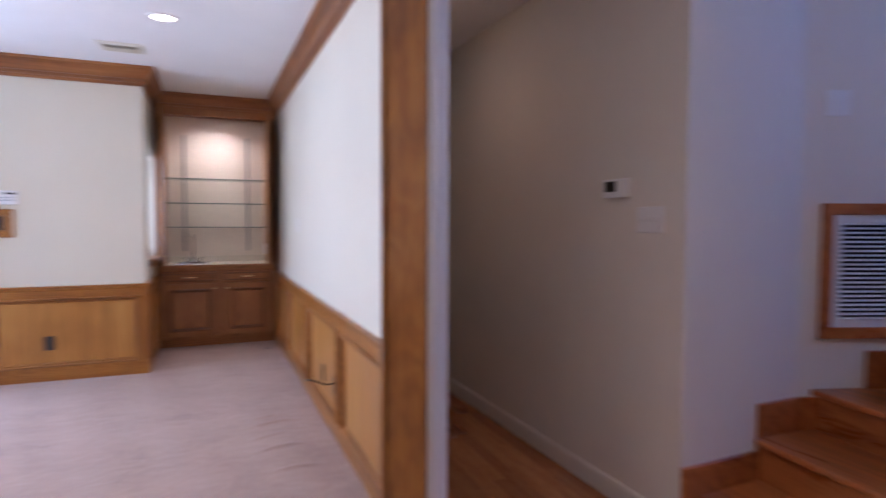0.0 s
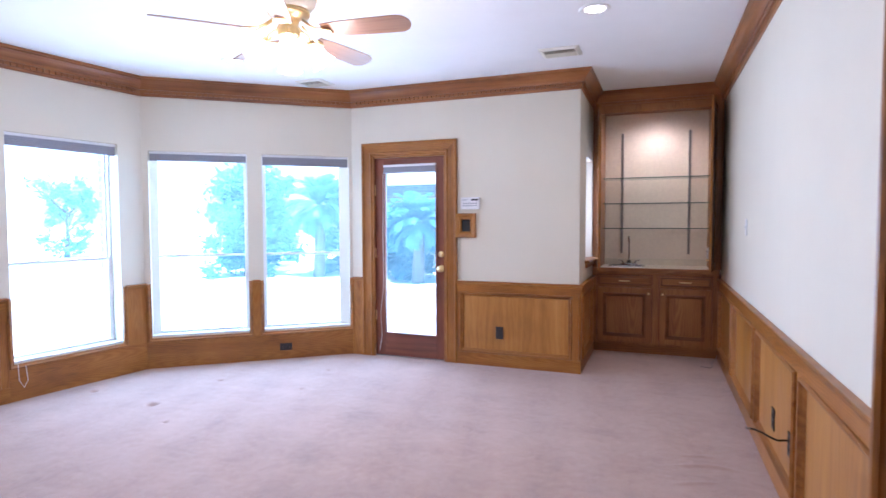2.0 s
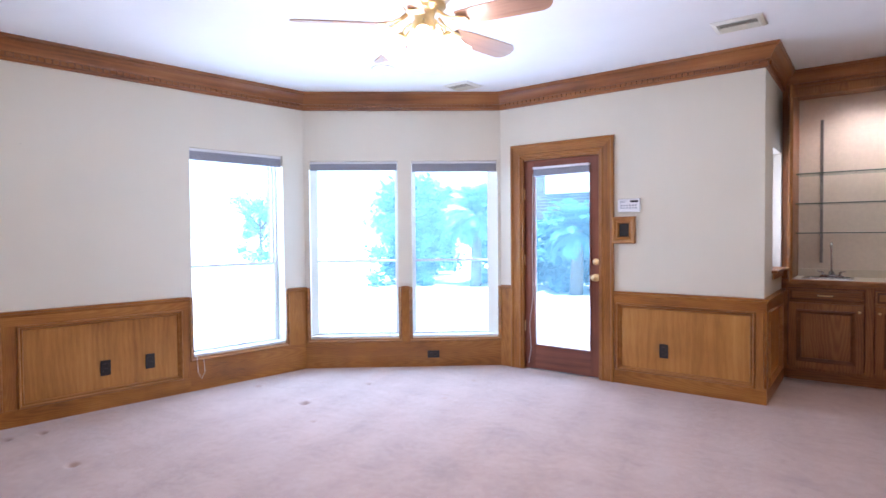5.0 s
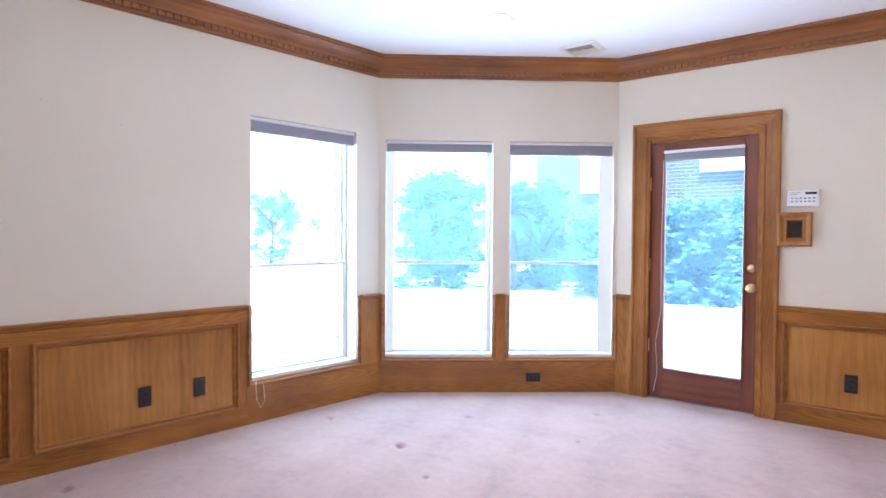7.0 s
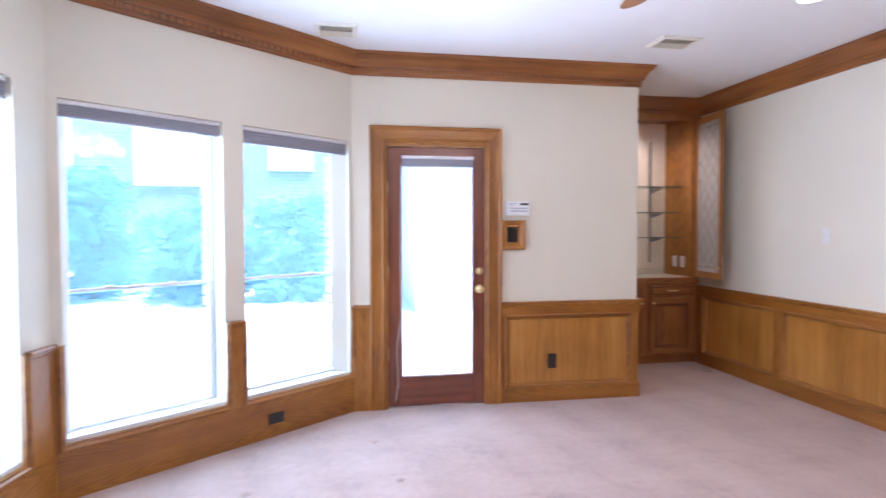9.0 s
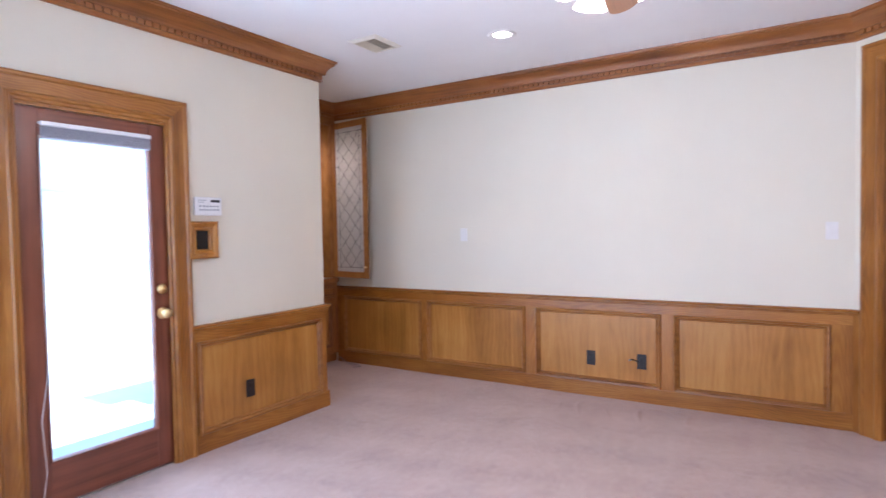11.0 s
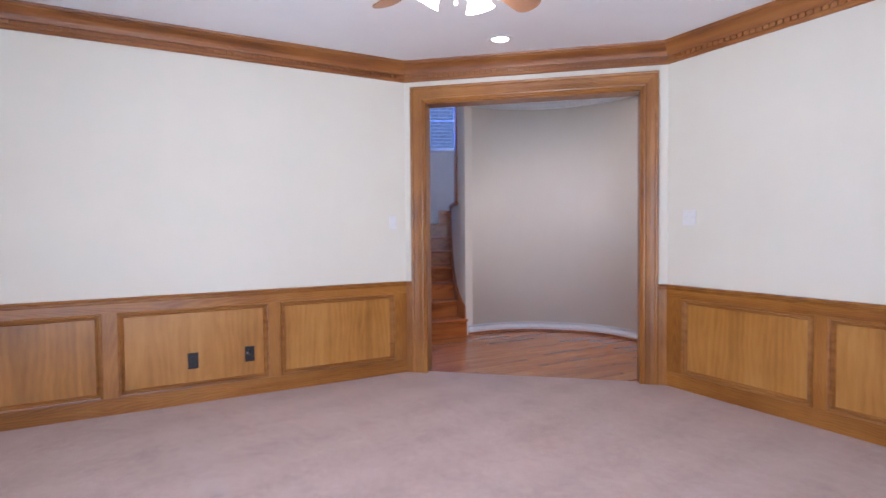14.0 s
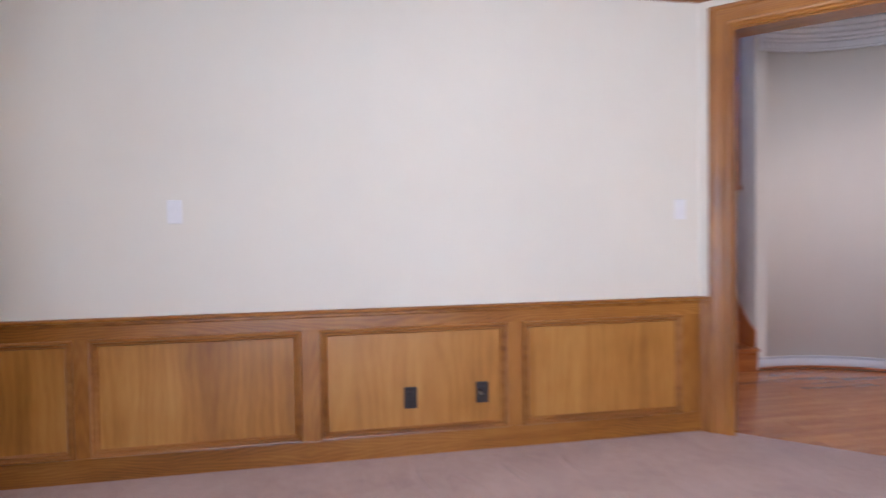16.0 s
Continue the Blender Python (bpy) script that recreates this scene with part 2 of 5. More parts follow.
def leaded_glass_mat():
    m, nt, p = material("obscured_glass")
    v = coords(nt)
    n = noise_tex(nt, v, 60, 3, 0.6, 1.0)
    link(nt, ramp(nt, n, [(0.3, (0.58, 0.59, 0.57)), (0.7, (0.80, 0.80, 0.76))]), p.inputs["Base Color"])
    p.inputs["Roughness"].default_value = 0.12
    p.inputs["Transmission Weight"].default_value = 0.25
    bump(nt, p, n, 0.5, 0.004)
    return m


obscured_glass = leaded_glass_mat()


def carpet_mat():
    m, nt, p = material("cut_pile_carpet")
    v = coords(nt, shift_by_object=False)
    pile = noise_tex(nt, v, 900, 3, 0.7)
    tuft = noise_tex(nt, v, 130, 4, 0.65)
    wear = noise_tex(nt, v, 2.2, 5, 0.6, 0.8)
    sweep_n = noise_tex(nt, coords(nt, (0.35, 1.6, 1), False, (0, 0, 0.5)), 2.6, 3, 0.55, 0.4)
    clump = noise_tex(nt, v, 17, 6, 0.7, 0.5)
    strokes = nt.nodes.new("ShaderNodeTexWave")
    strokes.wave_profile = "TRI"
    strokes.inputs["Scale"].default_value = 0.75
    strokes.inputs["Distortion"].default_value = 5.0
    strokes.inputs["Detail"].default_value = 3.0
    strokes.inputs["Detail Scale"].default_value = 0.9
    link(nt, coords(nt, (1.0, 0.42, 1), False, (0, 0, -0.45)), strokes.inputs["Vector"])
    nap = mixf(nt, sweep_n, strokes.outputs["Fac"], 0.30)
    f = mixf(nt, mixf(nt, pile, tuft, 0.45), mixf(nt, mixf(nt, wear, nap, 0.5), clump, 0.42), 0.66)
    c = ramp(nt, f, [(0.35, (0.31, 0.216, 0.180)), (0.5, (0.452, 0.317, 0.262)), (0.65, (0.550, 0.408, 0.350))])
    link(nt, c, p.inputs["Base Color"])
    p.inputs["Roughness"].default_value = 0.95
    p.inputs["Sheen Weight"].default_value = 0.25
    p.inputs["Sheen Roughness"].default_value = 0.5
    bump(nt, p, mixf(nt, pile, tuft, 0.6), 0.7, 0.006)
    return m


carpet = carpet_mat()


def plank_mat():
    m, nt, p = material("red_oak_strip")
    oi = nt.nodes.new("ShaderNodeObjectInfo")
    v = coords(nt, (1, 0.08, 1))
    fibre = noise_tex(nt, v, 160, 3)
    band = noise_tex(nt, v, 22, 3, 0.5, 0.5)
    f = mixf(nt, fibre, band, 0.5)
    c1 = ramp(nt, f, [(0.3, (0.34, 0.108, 0.028)), (0.7, (0.62, 0.255, 0.088))])
    tone = ramp(nt, oi.outputs["Random"], [(0.0, (0.80, 0.77, 0.75)), (0.5, (1.0, 1.0, 1.0)), (1.0, (1.14, 1.18, 1.2))])
    link(nt, mixc(nt, c1, tone, 1.0, "MULTIPLY"), p.inputs["Base Color"])
    p.inputs["Roughness"].default_value = 0.26
    p.inputs["Coat Weight"].default_value = 0.4
    p.inputs["Coat Roughness"].default_value = 0.12
    bump(nt, p, f, 0.08, 0.001)
    return m


strip_oak = plank_mat()


def brick_mat():
    m, nt, p = material("far_brickwork")
    tc = nt.nodes.new("ShaderNodeTexCoord")
    mp = nt.nodes.new("ShaderNodeMapping")
    mp.inputs["Rotation"].default_value = (radians(90), 0, 0)
    link(nt, tc.outputs["Object"], mp.inputs[0])
    b = nt.nodes.new("ShaderNodeTexBrick")
    b.inputs["Scale"].default_value = 1.0
    b.inputs["Brick Width"].default_value = 0.24
    b.inputs["Row Height"].default_value = 0.10
    b.inputs["Mortar Size"].default_value = 0.012
    b.inputs["Color1"].default_value = (0.09, 0.075, 0.08, 1)
    b.inputs["Color2"].default_value = (0.13, 0.10, 0.10, 1)
    b.inputs["Mortar"].default_value = (0.24, 0.23, 0.22, 1)
    link(nt, mp.outputs[0], b.inputs["Vector"])
    n = noise_tex(nt, mp.outputs[0], 0.9, 4)
    link(nt, mixc(nt, b.outputs["Color"], ramp(nt, n, [(0.3, (0.7, 0.7, 0.7)), (0.7, (1.15, 1.1, 1.1))]), 0.7, "MULTIPLY"), p.inputs["Base Color"])
    p.inputs["Roughness"].default_value = 0.85
    return m


brickwork = brick_mat()


def leaves():
    m, nt, p = material("hazed_leaves")
    v = coords(nt)
    n = noise_tex(nt, v, 1.3, 4)
    # pale teal puts the washed-out glare over the garden into the leaf colour
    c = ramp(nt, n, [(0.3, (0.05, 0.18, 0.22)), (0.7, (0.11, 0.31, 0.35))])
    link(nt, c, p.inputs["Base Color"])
    p.inputs["Roughness"].default_value = 0.45
    tl = nt.nodes.new("ShaderNodeBsdfTranslucent")
    link(nt, c, tl.inputs[0])
    mx = nt.nodes.new("ShaderNodeMixShader")
    mx.inputs[0].default_value = 0.5
    link(nt, p.outputs[0], mx.inputs[1])
    link(nt, tl.outputs[0], mx.inputs[2])
    link(nt, mx.outputs[0], nt.nodes["Material Output"].inputs[0])
    return m


leaf_mat = leaves()
pink_brick = plain("sunlit_pink_brick", (0.36, 0.24, 0.20), 0.9, vary=0.25, scale=9, bump_s=0.5, bump_scale=40)
bark = plain("bark", (0.10, 0.075, 0.055), 0.9, vary=0.3, scale=8, bump_s=0.6, bump_scale=30)
pale_ground = plain("pale_concrete_and_lawn", (0.70, 0.68, 0.64), 0.9, vary=0.10, scale=0.6)
bin_grey = plain("grey_bin_plastic", (0.16, 0.18, 0.19), 0.5, vary=0.1, scale=6)
stucco = plain("pale_stucco", (0.68, 0.66, 0.62), 0.9, vary=0.05, scale=3)
roof_tile = plain("roof_shingle", (0.12, 0.11, 0.11), 0.9, vary=0.2, scale=6)

# ---- mesh helpers ----


def box(bm, x0, x1, y0, y1, z0, z1):
    v = [bm.verts.new((x, y, z)) for x in (x0, x1) for y in (y0, y1) for z in (z0, z1)]
    for f in ((0, 1, 3, 2), (4, 6, 7, 5), (0, 4, 5, 1), (2, 3, 7, 6), (0, 2, 6, 4), (1, 5, 7, 3)):
        bm.faces.new([v[i] for i in f])
    return v


def soft_box(bm, x0, x1, y0, y1, z0, z1, r=0.004, seg=2):
    b = bmesh.new()
    box(b, x0, x1, y0, y1, z0, z1)
    bmesh.ops.bevel(b, geom=b.edges[:], offset=r, segments=seg, affect="EDGES", profile=0.5)
    join(bm, b)


def join(bm, other, m=None):
    me = bpy.data.meshes.new("tmp")
    other.to_mesh(me)
    other.free()
    if m is not None:
        me.transform(m)
    bm.from_mesh(me)
    bpy.data.meshes.remove(me)


def tube(bm, pts, r, sides=10, cap=True):
    """A round bar along points; r may be a list."""
    pts = [Vector(p) for p in pts]
    rs = r if isinstance(r, (list, tuple)) else [r] * len(pts)
    rings = []
    for i, p in enumerate(pts):
        d = (pts[min(i + 1, len(pts) - 1)] - pts[max(i - 1, 0)]).normalized()
        a = d.orthogonal().normalized() if i == 0 else (rings_a - d * rings_a.dot(d)).normalized()
        rings_a = a
        b = d.cross(a)
        rings.append([bm.verts.new(p + (a * math.cos(k * math.tau / sides) + b * math.sin(k * math.tau / sides)) * rs[i]) for k in range(sides)])
    for i in range(len(rings) - 1):
        for k in range(sides):
            bm.faces.new((rings[i][k], rings[i][(k + 1) % sides], rings[i + 1][(k + 1) % sides], rings[i + 1][k])).smooth = True
    if cap:
        bm.faces.new(rings[0][::-1])
        bm.faces.new(rings[-1])


def lathe(bm, prof, sides=28, m=None):
    """Turned shape from (radius, height) rows."""
    b = bmesh.new()
    rings = [[b.verts.new((r * math.cos(k * math.tau / sides), r * math.sin(k * math.tau / sides), z)) for k in range(sides)] for r, z in prof]
    for i in range(len(rings) - 1):
        for k in range(sides):
            b.faces.new((rings[i][k], rings[i][(k + 1) % sides], rings[i + 1][(k + 1) % sides], rings[i + 1][k])).smooth = True
    bmesh.ops.remove_doubles(b, verts=b.verts[:], dist=1e-5)
    join(bm, b, m)


def ob_from(name, bm, mat, smooth=False):
    bmesh.ops.recalc_face_normals(bm, faces=bm.faces[:])
    me = bpy.data.meshes.new(name)
    bm.to_mesh(me)
    bm.free()
    me.materials.append(mat)
    return new(name, me)


def part(name, bm, mat, parent, label=""):
    ob = ob_from(name, bm, mat)
    ob.parent = parent
    return tagged(ob, label)


def thing(name, m, label, category, group="", kind=""):
    ob = new(name)
    ob.empty_display_size = 0.1
    ob.matrix_world = m
    return tagged(ob, label, category, group, kind)


def wall_frame(p0, p1, z=0.0):
    """Local x runs along the wall, y points out of the room, z up."""
    d = Vector((p1[0] - p0[0], p1[1] - p0[1], 0)).normalized()
    o = Vector((-d.y, d.x, 0))
    return Matrix(((d.x, o.x, 0, p0[0]), (d.y, o.y, 0, p0[1]), (0, 0, 1, z), (0, 0, 0, 1)))


def wall_body(bm, s0, s1, z0, z1, thick, holes):
    xs = sorted({s0, s1, *[h[i] for h in holes for i in (0, 1)]})
    zs = sorted({z0, z1, *[h[i] for h in holes for i in (2, 3)]})

    def solid(i, j):
        if not (0 <= i < len(xs) - 1 and 0 <= j < len(zs) - 1):
            return False
        cx, cz = (xs[i] + xs[i + 1]) / 2, (zs[j] + zs[j + 1]) / 2
        return not any(h[0] < cx < h[1] and h[2] < cz < h[3] for h in holes)

    def quad(*p):
        bm.faces.new([bm.verts.new(q) for q in p])

    for i in range(len(xs) - 1):
        for j in range(len(zs) - 1):
            if not solid(i, j):
                continue
            a, b, c, d = xs[i], xs[i + 1], zs[j], zs[j + 1]
            quad((a, 0, c), (b, 0, c), (b, 0, d), (a, 0, d))
            quad((a, thick, c), (a, thick, d), (b, thick, d), (b, thick, c))
            if not solid(i - 1, j):
                quad((a, 0, c), (a, 0, d), (a, thick, d), (a, thick, c))
            if not solid(i + 1, j):
                quad((b, 0, c), (b, thick, c), (b, thick, d), (b, 0, d))
            if not solid(i, j - 1):
                quad((a, 0, c), (a, thick, c), (b, thick, c), (b, 0, c))
            if not solid(i, j + 1):
                quad((a, 0, d), (b, 0, d), (b, thick, d), (a, thick, d))
    bmesh.ops.remove_doubles(bm, verts=bm.verts[:], dist=1e-5)


def moulding_ring(bm, s0, s1, z0, z1, prof):
    """A mitred frame; prof rows are (inset from the outer edge, depth into the room)."""
    loops = [[bm.verts.new((s0 + a, -d, z0 + a)), bm.verts.new((s1 - a, -d, z0 + a)), bm.verts.new((s1 - a, -d, z1 - a)), bm.verts.new((s0 + a, -d, z1 - a))] for a, d in prof]
    for p, q in zip(loops, loops[1:]):
        for k in range(4):
            bm.faces.new((p[k], p[(k + 1) % 4], q[(k + 1) % 4], q[k]))


def moulding_arch(bm, s0, s1, z0, z1, prof, side=0):
    """Legs and head of a mitred casing."""
    loops = [[bm.verts.new((s0 + a, -d, z0)), bm.verts.new((s0 + a, -d, z1 - a)), bm.verts.new((s1 - a, -d, z1 - a)), bm.verts.new((s1 - a, -d, z0))] for a, d in prof]
    for p, q in zip(loops, loops[1:]):
        for k in range(3):
            bm.faces.new((p[k], p[k + 1], q[k + 1], q[k]))


def moulding_u(bm, s0, s1, z0, z1, prof):
    """Legs and foot of a mitred frame, open at the top."""
    loops = [[bm.verts.new((s0 + a, -d, z1)), bm.verts.new((s0 + a, -d, z0 + a)), bm.verts.new((s1 - a, -d, z0 + a)), bm.verts.new((s1 - a, -d, z1))] for a, d in prof]
    for p, q in zip(loops, loops[1:]):
        for k in range(3):
            bm.faces.new((p[k], p[k + 1], q[k + 1], q[k]))


def run(bm, s0, s1, prof, m0=0.0, m1=0.0):
    """Straight moulding along a wall from (depth, height) rows; m0, m1: how far each end moves along the wall per metre of depth."""
    a = [bm.verts.new((s0 + m0 * d, -d, z)) for d, z in prof]
    b = [bm.verts.new((s1 + m1 * d, -d, z)) for d, z in prof]
    n = len(prof)
    for k in range(n):
        bm.faces.new((a[k], a[(k + 1) % n], b[(k + 1) % n], b[k]))
    bm.faces.new(a)
    bm.faces.new(b[::-1])

# ---- plan of the room ----
H = 2.71
T = 0.16
TW = 0.205
V = [(-4.733, 0.83), (-4.25, 4.693), (-2.735, 5.935), (-0.41, 5.935), (-0.41, 6.93), (0.83, 6.93), (0.886, 2.44), (-0.585, 0.83)]
BACK_L, BACK_R = (-0.41, 7.45), (0.824, 7.45)


def mitres(i):
    """Shifts per metre of depth at the start and end of side i of the room."""
    n = len(V)
    dirs = [(Vector(V[(k + 1) % n]) - Vector(V[k])).normalized() for k in range(n)]
    ins = [Vector((d.y, -d.x)) for d in dirs]

    def vec(a, b):
        return (ins[a] + ins[b]) / (1 + ins[a].dot(ins[b]))

    p, q = (i - 1) % n, (i + 1) % n
    return vec(p, i).dot(dirs[i]), vec(i, q).dot(dirs[i])


def side(i):
    return wall_frame(V[i], V[(i + 1) % len(V)])


def length(i):
    return (Vector(V[(i + 1) % len(V)]) - Vector(V[i])).length


def wall(name, p0, p1, holes=(), e0=T, e1=T, h=H + 0.2, label="", mat=None, t=T):
    bm = bmesh.new()
    ln = (Vector(p1) - Vector(p0)).length
    wall_body(bm, -e0, ln + e1, -0.1, h, t, list(holes))
    ob = ob_from(name, bm, mat or wall_paint)
    ob.matrix_world = wall_frame(p0, p1)
    return tagged(ob, label or "cream painted plaster wall above oak wainscot", "wall", kind="structure")


W_WIN = (2.788, 3.668, 0.288, 2.080)
B_WIN = [(0.055, 0.928, 0.292, 2.052), (1.066, 1.925, 0.292, 2.052)]
DOOR = (0.243, 1.053, -0.1, 2.035)
OPEN = (0.180, 1.975, -0.1, 2.360)
NICHE = (0.42, 0.93, 1.0, 2.0)

wall("wall_west", V[0], V[1], [W_WIN], t=TW)
wall("wall_bay", V[1], V[2], B_WIN, t=TW)
wall("wall_north", V[2], V[3], [DOOR], e1=0.0)
wall("wall_nook", V[3], BACK_L, [NICHE], e0=-T)
wall("wall_bar_back", BACK_L, BACK_R, e1=T)
wall("wall_east", BACK_R, V[6], e1=0.05)
wall("wall_opening", V[6], V[7], [OPEN], e0=0.04, e1=0.04, label="cream wall with a wide cased opening to the foyer")
wall("wall_south", V[7], V[0], e0=0.1)

# ceiling
bm = bmesh.new()
outline = [(-4.92, 0.66), (-4.44, 4.80), (-2.80, 6.12), (-0.55, 6.1), (-0.55, 7.6), (1.0, 7.6), (1.0, 2.42), (-0.60, 0.66)]
lo = [bm.verts.new((x, y, H)) for x, y in outline]
hi = [bm.verts.new((x, y, H + 0.22)) for x, y in outline]
bm.faces.new(lo)
bm.faces.new(hi[::-1])
for k in range(len(lo)):
    q = (k + 1) % len(lo)
    bm.faces.new((lo[k], lo[q], hi[q], hi[k]))
tagged(ob_from("ceiling", bm, ceiling_paint), "smooth white painted ceiling", "ceiling", kind="structure")

# carpet with furniture dents and a few loose ripples
DENTS = [(-3.32, 3.92, 0.03, 0.026), (-4.05, 4.0, 0.022, 0.018), (-3.45, 2.33, 0.026, 0.02), (-4.23, 2.43, 0.024, 0.016), (-4.27, 2.24, 0.024, 0.016), (-3.31, 4.62, 0.02, 0.013), (-2.61, 5.25, 0.018, 0.012), (-2.49, 4.65, 0.016, 0.01), (-2.91, 3.66, 0.016, 0.01)]
RIPPLES = [(0.52, 4.18, 0.15, 0.016, 0.013, 0.10), (0.51, 3.73, 0.13, 0.016, 0.012, 0.08), (0.46, 3.95, 0.10, 0.014, 0.008, 0.2), (0.57, 3.40, 0.12, 0.015, 0.009, 0.05), (0.50, 4.32, 0.10, 0.012, 0.007, 0.0)]
xs = np.arange(-4.80, 1.02, 0.0125)
ys = np.arange(0.70, 7.02, 0.0125)
gx, gy = np.meshgrid(xs, ys, indexing="ij")
gz = 0.0015 * np.sin(gx * 3.1 + 1.3 * np.sin(gy * 2.1)) * np.sin(gy * 2.7 + gx) - 0.0015
for dx, dy, r, depth in DENTS:
    gz -= 1.6 * depth * np.exp(-((gx - dx) ** 2 + (gy - dy) ** 2) / (r * r))
for dx, dy, half, w, hgt, slope in RIPPLES:
    along = np.exp(-(((gx - dx) / half) ** 4))
    gz += hgt * along * np.exp(-(((gy - dy) - slope * (gx - dx) - 0.02 * np.sin(gx * 14)) / w) ** 2)
nx, ny = gx.shape
verts = np.stack([gx, gy, gz], -1).reshape(-1, 3)
idx = np.arange(nx * ny).reshape(nx, ny)
faces = np.stack([idx[:-1, :-1], idx[1:, :-1], idx[1:, 1:], idx[:-1, 1:]], -1).reshape(-1, 4)
me = bpy.data.meshes.new("floor")
me.from_pydata(verts.tolist(), [], faces.tolist())
bm = bmesh.new()
bm.from_mesh(me)
opn = wall_frame(V[6], V[7])
for co, no in (((-4.42, 4.72, 0), (-0.634, 0.773, 0)), (opn @ Vector((0, 0.05, 0)), opn.to_3x3() @ Vector((0, 1, 0)))):
    bmesh.ops.bisect_plane(bm, geom=bm.verts[:] + bm.edges[:] + bm.faces[:], plane_co=co, plane_no=no, clear_outer=True)
nwall = wall_frame(V[2], V[3]).inverted()
gone = [f for f in bm.faces if f.calc_center_median().x < -0.44 and (nwall @ f.calc_center_median()).y > 0.06]
bmesh.ops.delete(bm, geom=gone, context="FACES")
for f in bm.faces:
    f.smooth = True
bm.to_mesh(me)
bm.free()
me.materials.append(carpet)
tagged(new("floor", me), "pinkish beige cut-pile carpet with furniture dents", "carpet", kind="structure")
bm = bmesh.new()
box(bm, -4.95, 1.0, 0.5, 7.7, -0.16, -0.06)
tagged(ob_from("floor_slab", bm, pale_ground), "concrete slab under the carpet", "floor", kind="structure")

# ---- crown moulding, wainscot ----
CROWN = [(0.0, 2.548), (0.014, 2.548), (0.020, 2.556), (0.020, 2.568), (0.020, 2.572), (0.020, 2.602), (0.040, 2.604), (0.042, 2.618), (0.050, 2.636), (0.064, 2.656),
         (0.082, 2.672), (0.094, 2.680), (0.094, 2.690), (0.104, 2.694), (0.107, 2.709), (0.0, 2.709)]
for i in range(8):
    m0, m1 = mitres(i)
    t = thing(f"crown_{i + 1}", side(i), "stained oak crown moulding with a dentil band under the ceiling", "crown moulding", "crown moulding round the room", "structure")
    bm = bmesh.new()
    run(bm, 0, length(i), CROWN, m0, m1)
    part("crown_run", bm, crown_wood, t)
    bm = bmesh.new()
    s, end = 0.03 + max(0, m0 * 0.04), length(i) - 0.03 + min(0, m1 * 0.04)
    while s + 0.036 < end:
        box(bm, s, s + 0.036, -0.0365, -0.0195, 2.573, 2.6015)
        s += 0.046
    tagged(part("dentil_band", bm, crown_wood, t), kind="stuff")

RING = [(0.0, 0.0), (0.0, 0.030), (0.006, 0.038), (0.014, 0.036), (0.019, 0.020), (0.022, 0.018), (0.030, 0.023), (0.037, 0.012), (0.040, 0.002)]
CAP = [(0.0, 0.768), (0.020, 0.768), (0.026, 0.776), (0.026, 0.786), (0.038, 0.792), (0.040, 0.803), (0.034, 0.808), (0.0, 0.808)]
UTRIM = [(0.0, 0.0), (0.0, 0.028), (0.006, 0.034), (0.014, 0.032), (0.022, 0.022), (0.032, 0.022), (0.032, 0.0)]
PZ0, PZ1 = 0.118, 0.704


def wainscot(name, m, span, panels, boards=(), caps=(), mz=(0, 0), windows=()):
    """Frame-and-panel oak dado: panels are (start, end) along the wall."""
    t = thing(name, m, "oak wainscot of framed flat panels below a chair rail", "wainscot", "oak wainscot round the room", "structure")
    edge = span[0]
    for k, (a, b) in enumerate(panels):
        bm = bmesh.new()
        box(bm, a + 0.004, b - 0.004, -0.008, 0.0, PZ0 + 0.004, PZ1 - 0.004)
        part("panel", bm, veneer, t, "straight-grained light oak veneer")
        bm = bmesh.new()
        moulding_ring(bm, a, b, PZ0, PZ1, RING)
        part("panel_moulding", bm, moulding_h, t)
        bm = bmesh.new()
        soft_box(bm, edge, a, -0.019, 0.0, PZ0, PZ1, 0.001, 1)
        part("stile", bm, oak_v, t)
        edge = b
    if panels:
        bm = bmesh.new()
        soft_box(bm, edge, span[1], -0.019, 0.0, PZ0, PZ1, 0.001, 1)
        part("stile", bm, oak_v, t)
        bm = bmesh.new()
        run(bm, span[0], span[1], [(0, PZ1), (0.020, PZ1), (0.020, 0.769), (0, 0.769)], mz[0], mz[1])
        part("top_rail", bm, oak_h, t)
        bm = bmesh.new()
        run(bm, span[0], span[1], [(0, -0.02), (0.022, -0.02), (0.022, PZ0 - 0.006), (0.020, PZ0), (0, PZ0)], mz[0], mz[1])
        part("base_rail", bm, oak_h, t)
    for a, b, z0, z1, ma, mb in boards:
        bm = bmesh.new()
        run(bm, a, b, [(0, z0), (0.020, z0), (0.020, z1), (0, z1)], ma, mb)
        part("board", bm, oak_h if b - a > z1 - z0 else oak_v, t)
    for a, b, ma, mb in caps:
        bm = bmesh.new()
        run(bm, a, b, CAP, ma, mb)
        part("chair_rail", bm, oak_h, t)
    for a, b, z0 in windows:
        bm = bmesh.new()
        moulding_u(bm, a, b, z0, 0.80, UTRIM)
        part("window_moulding", bm, moulding_h, t, "dark-stained moulding round a window foot")
    return t


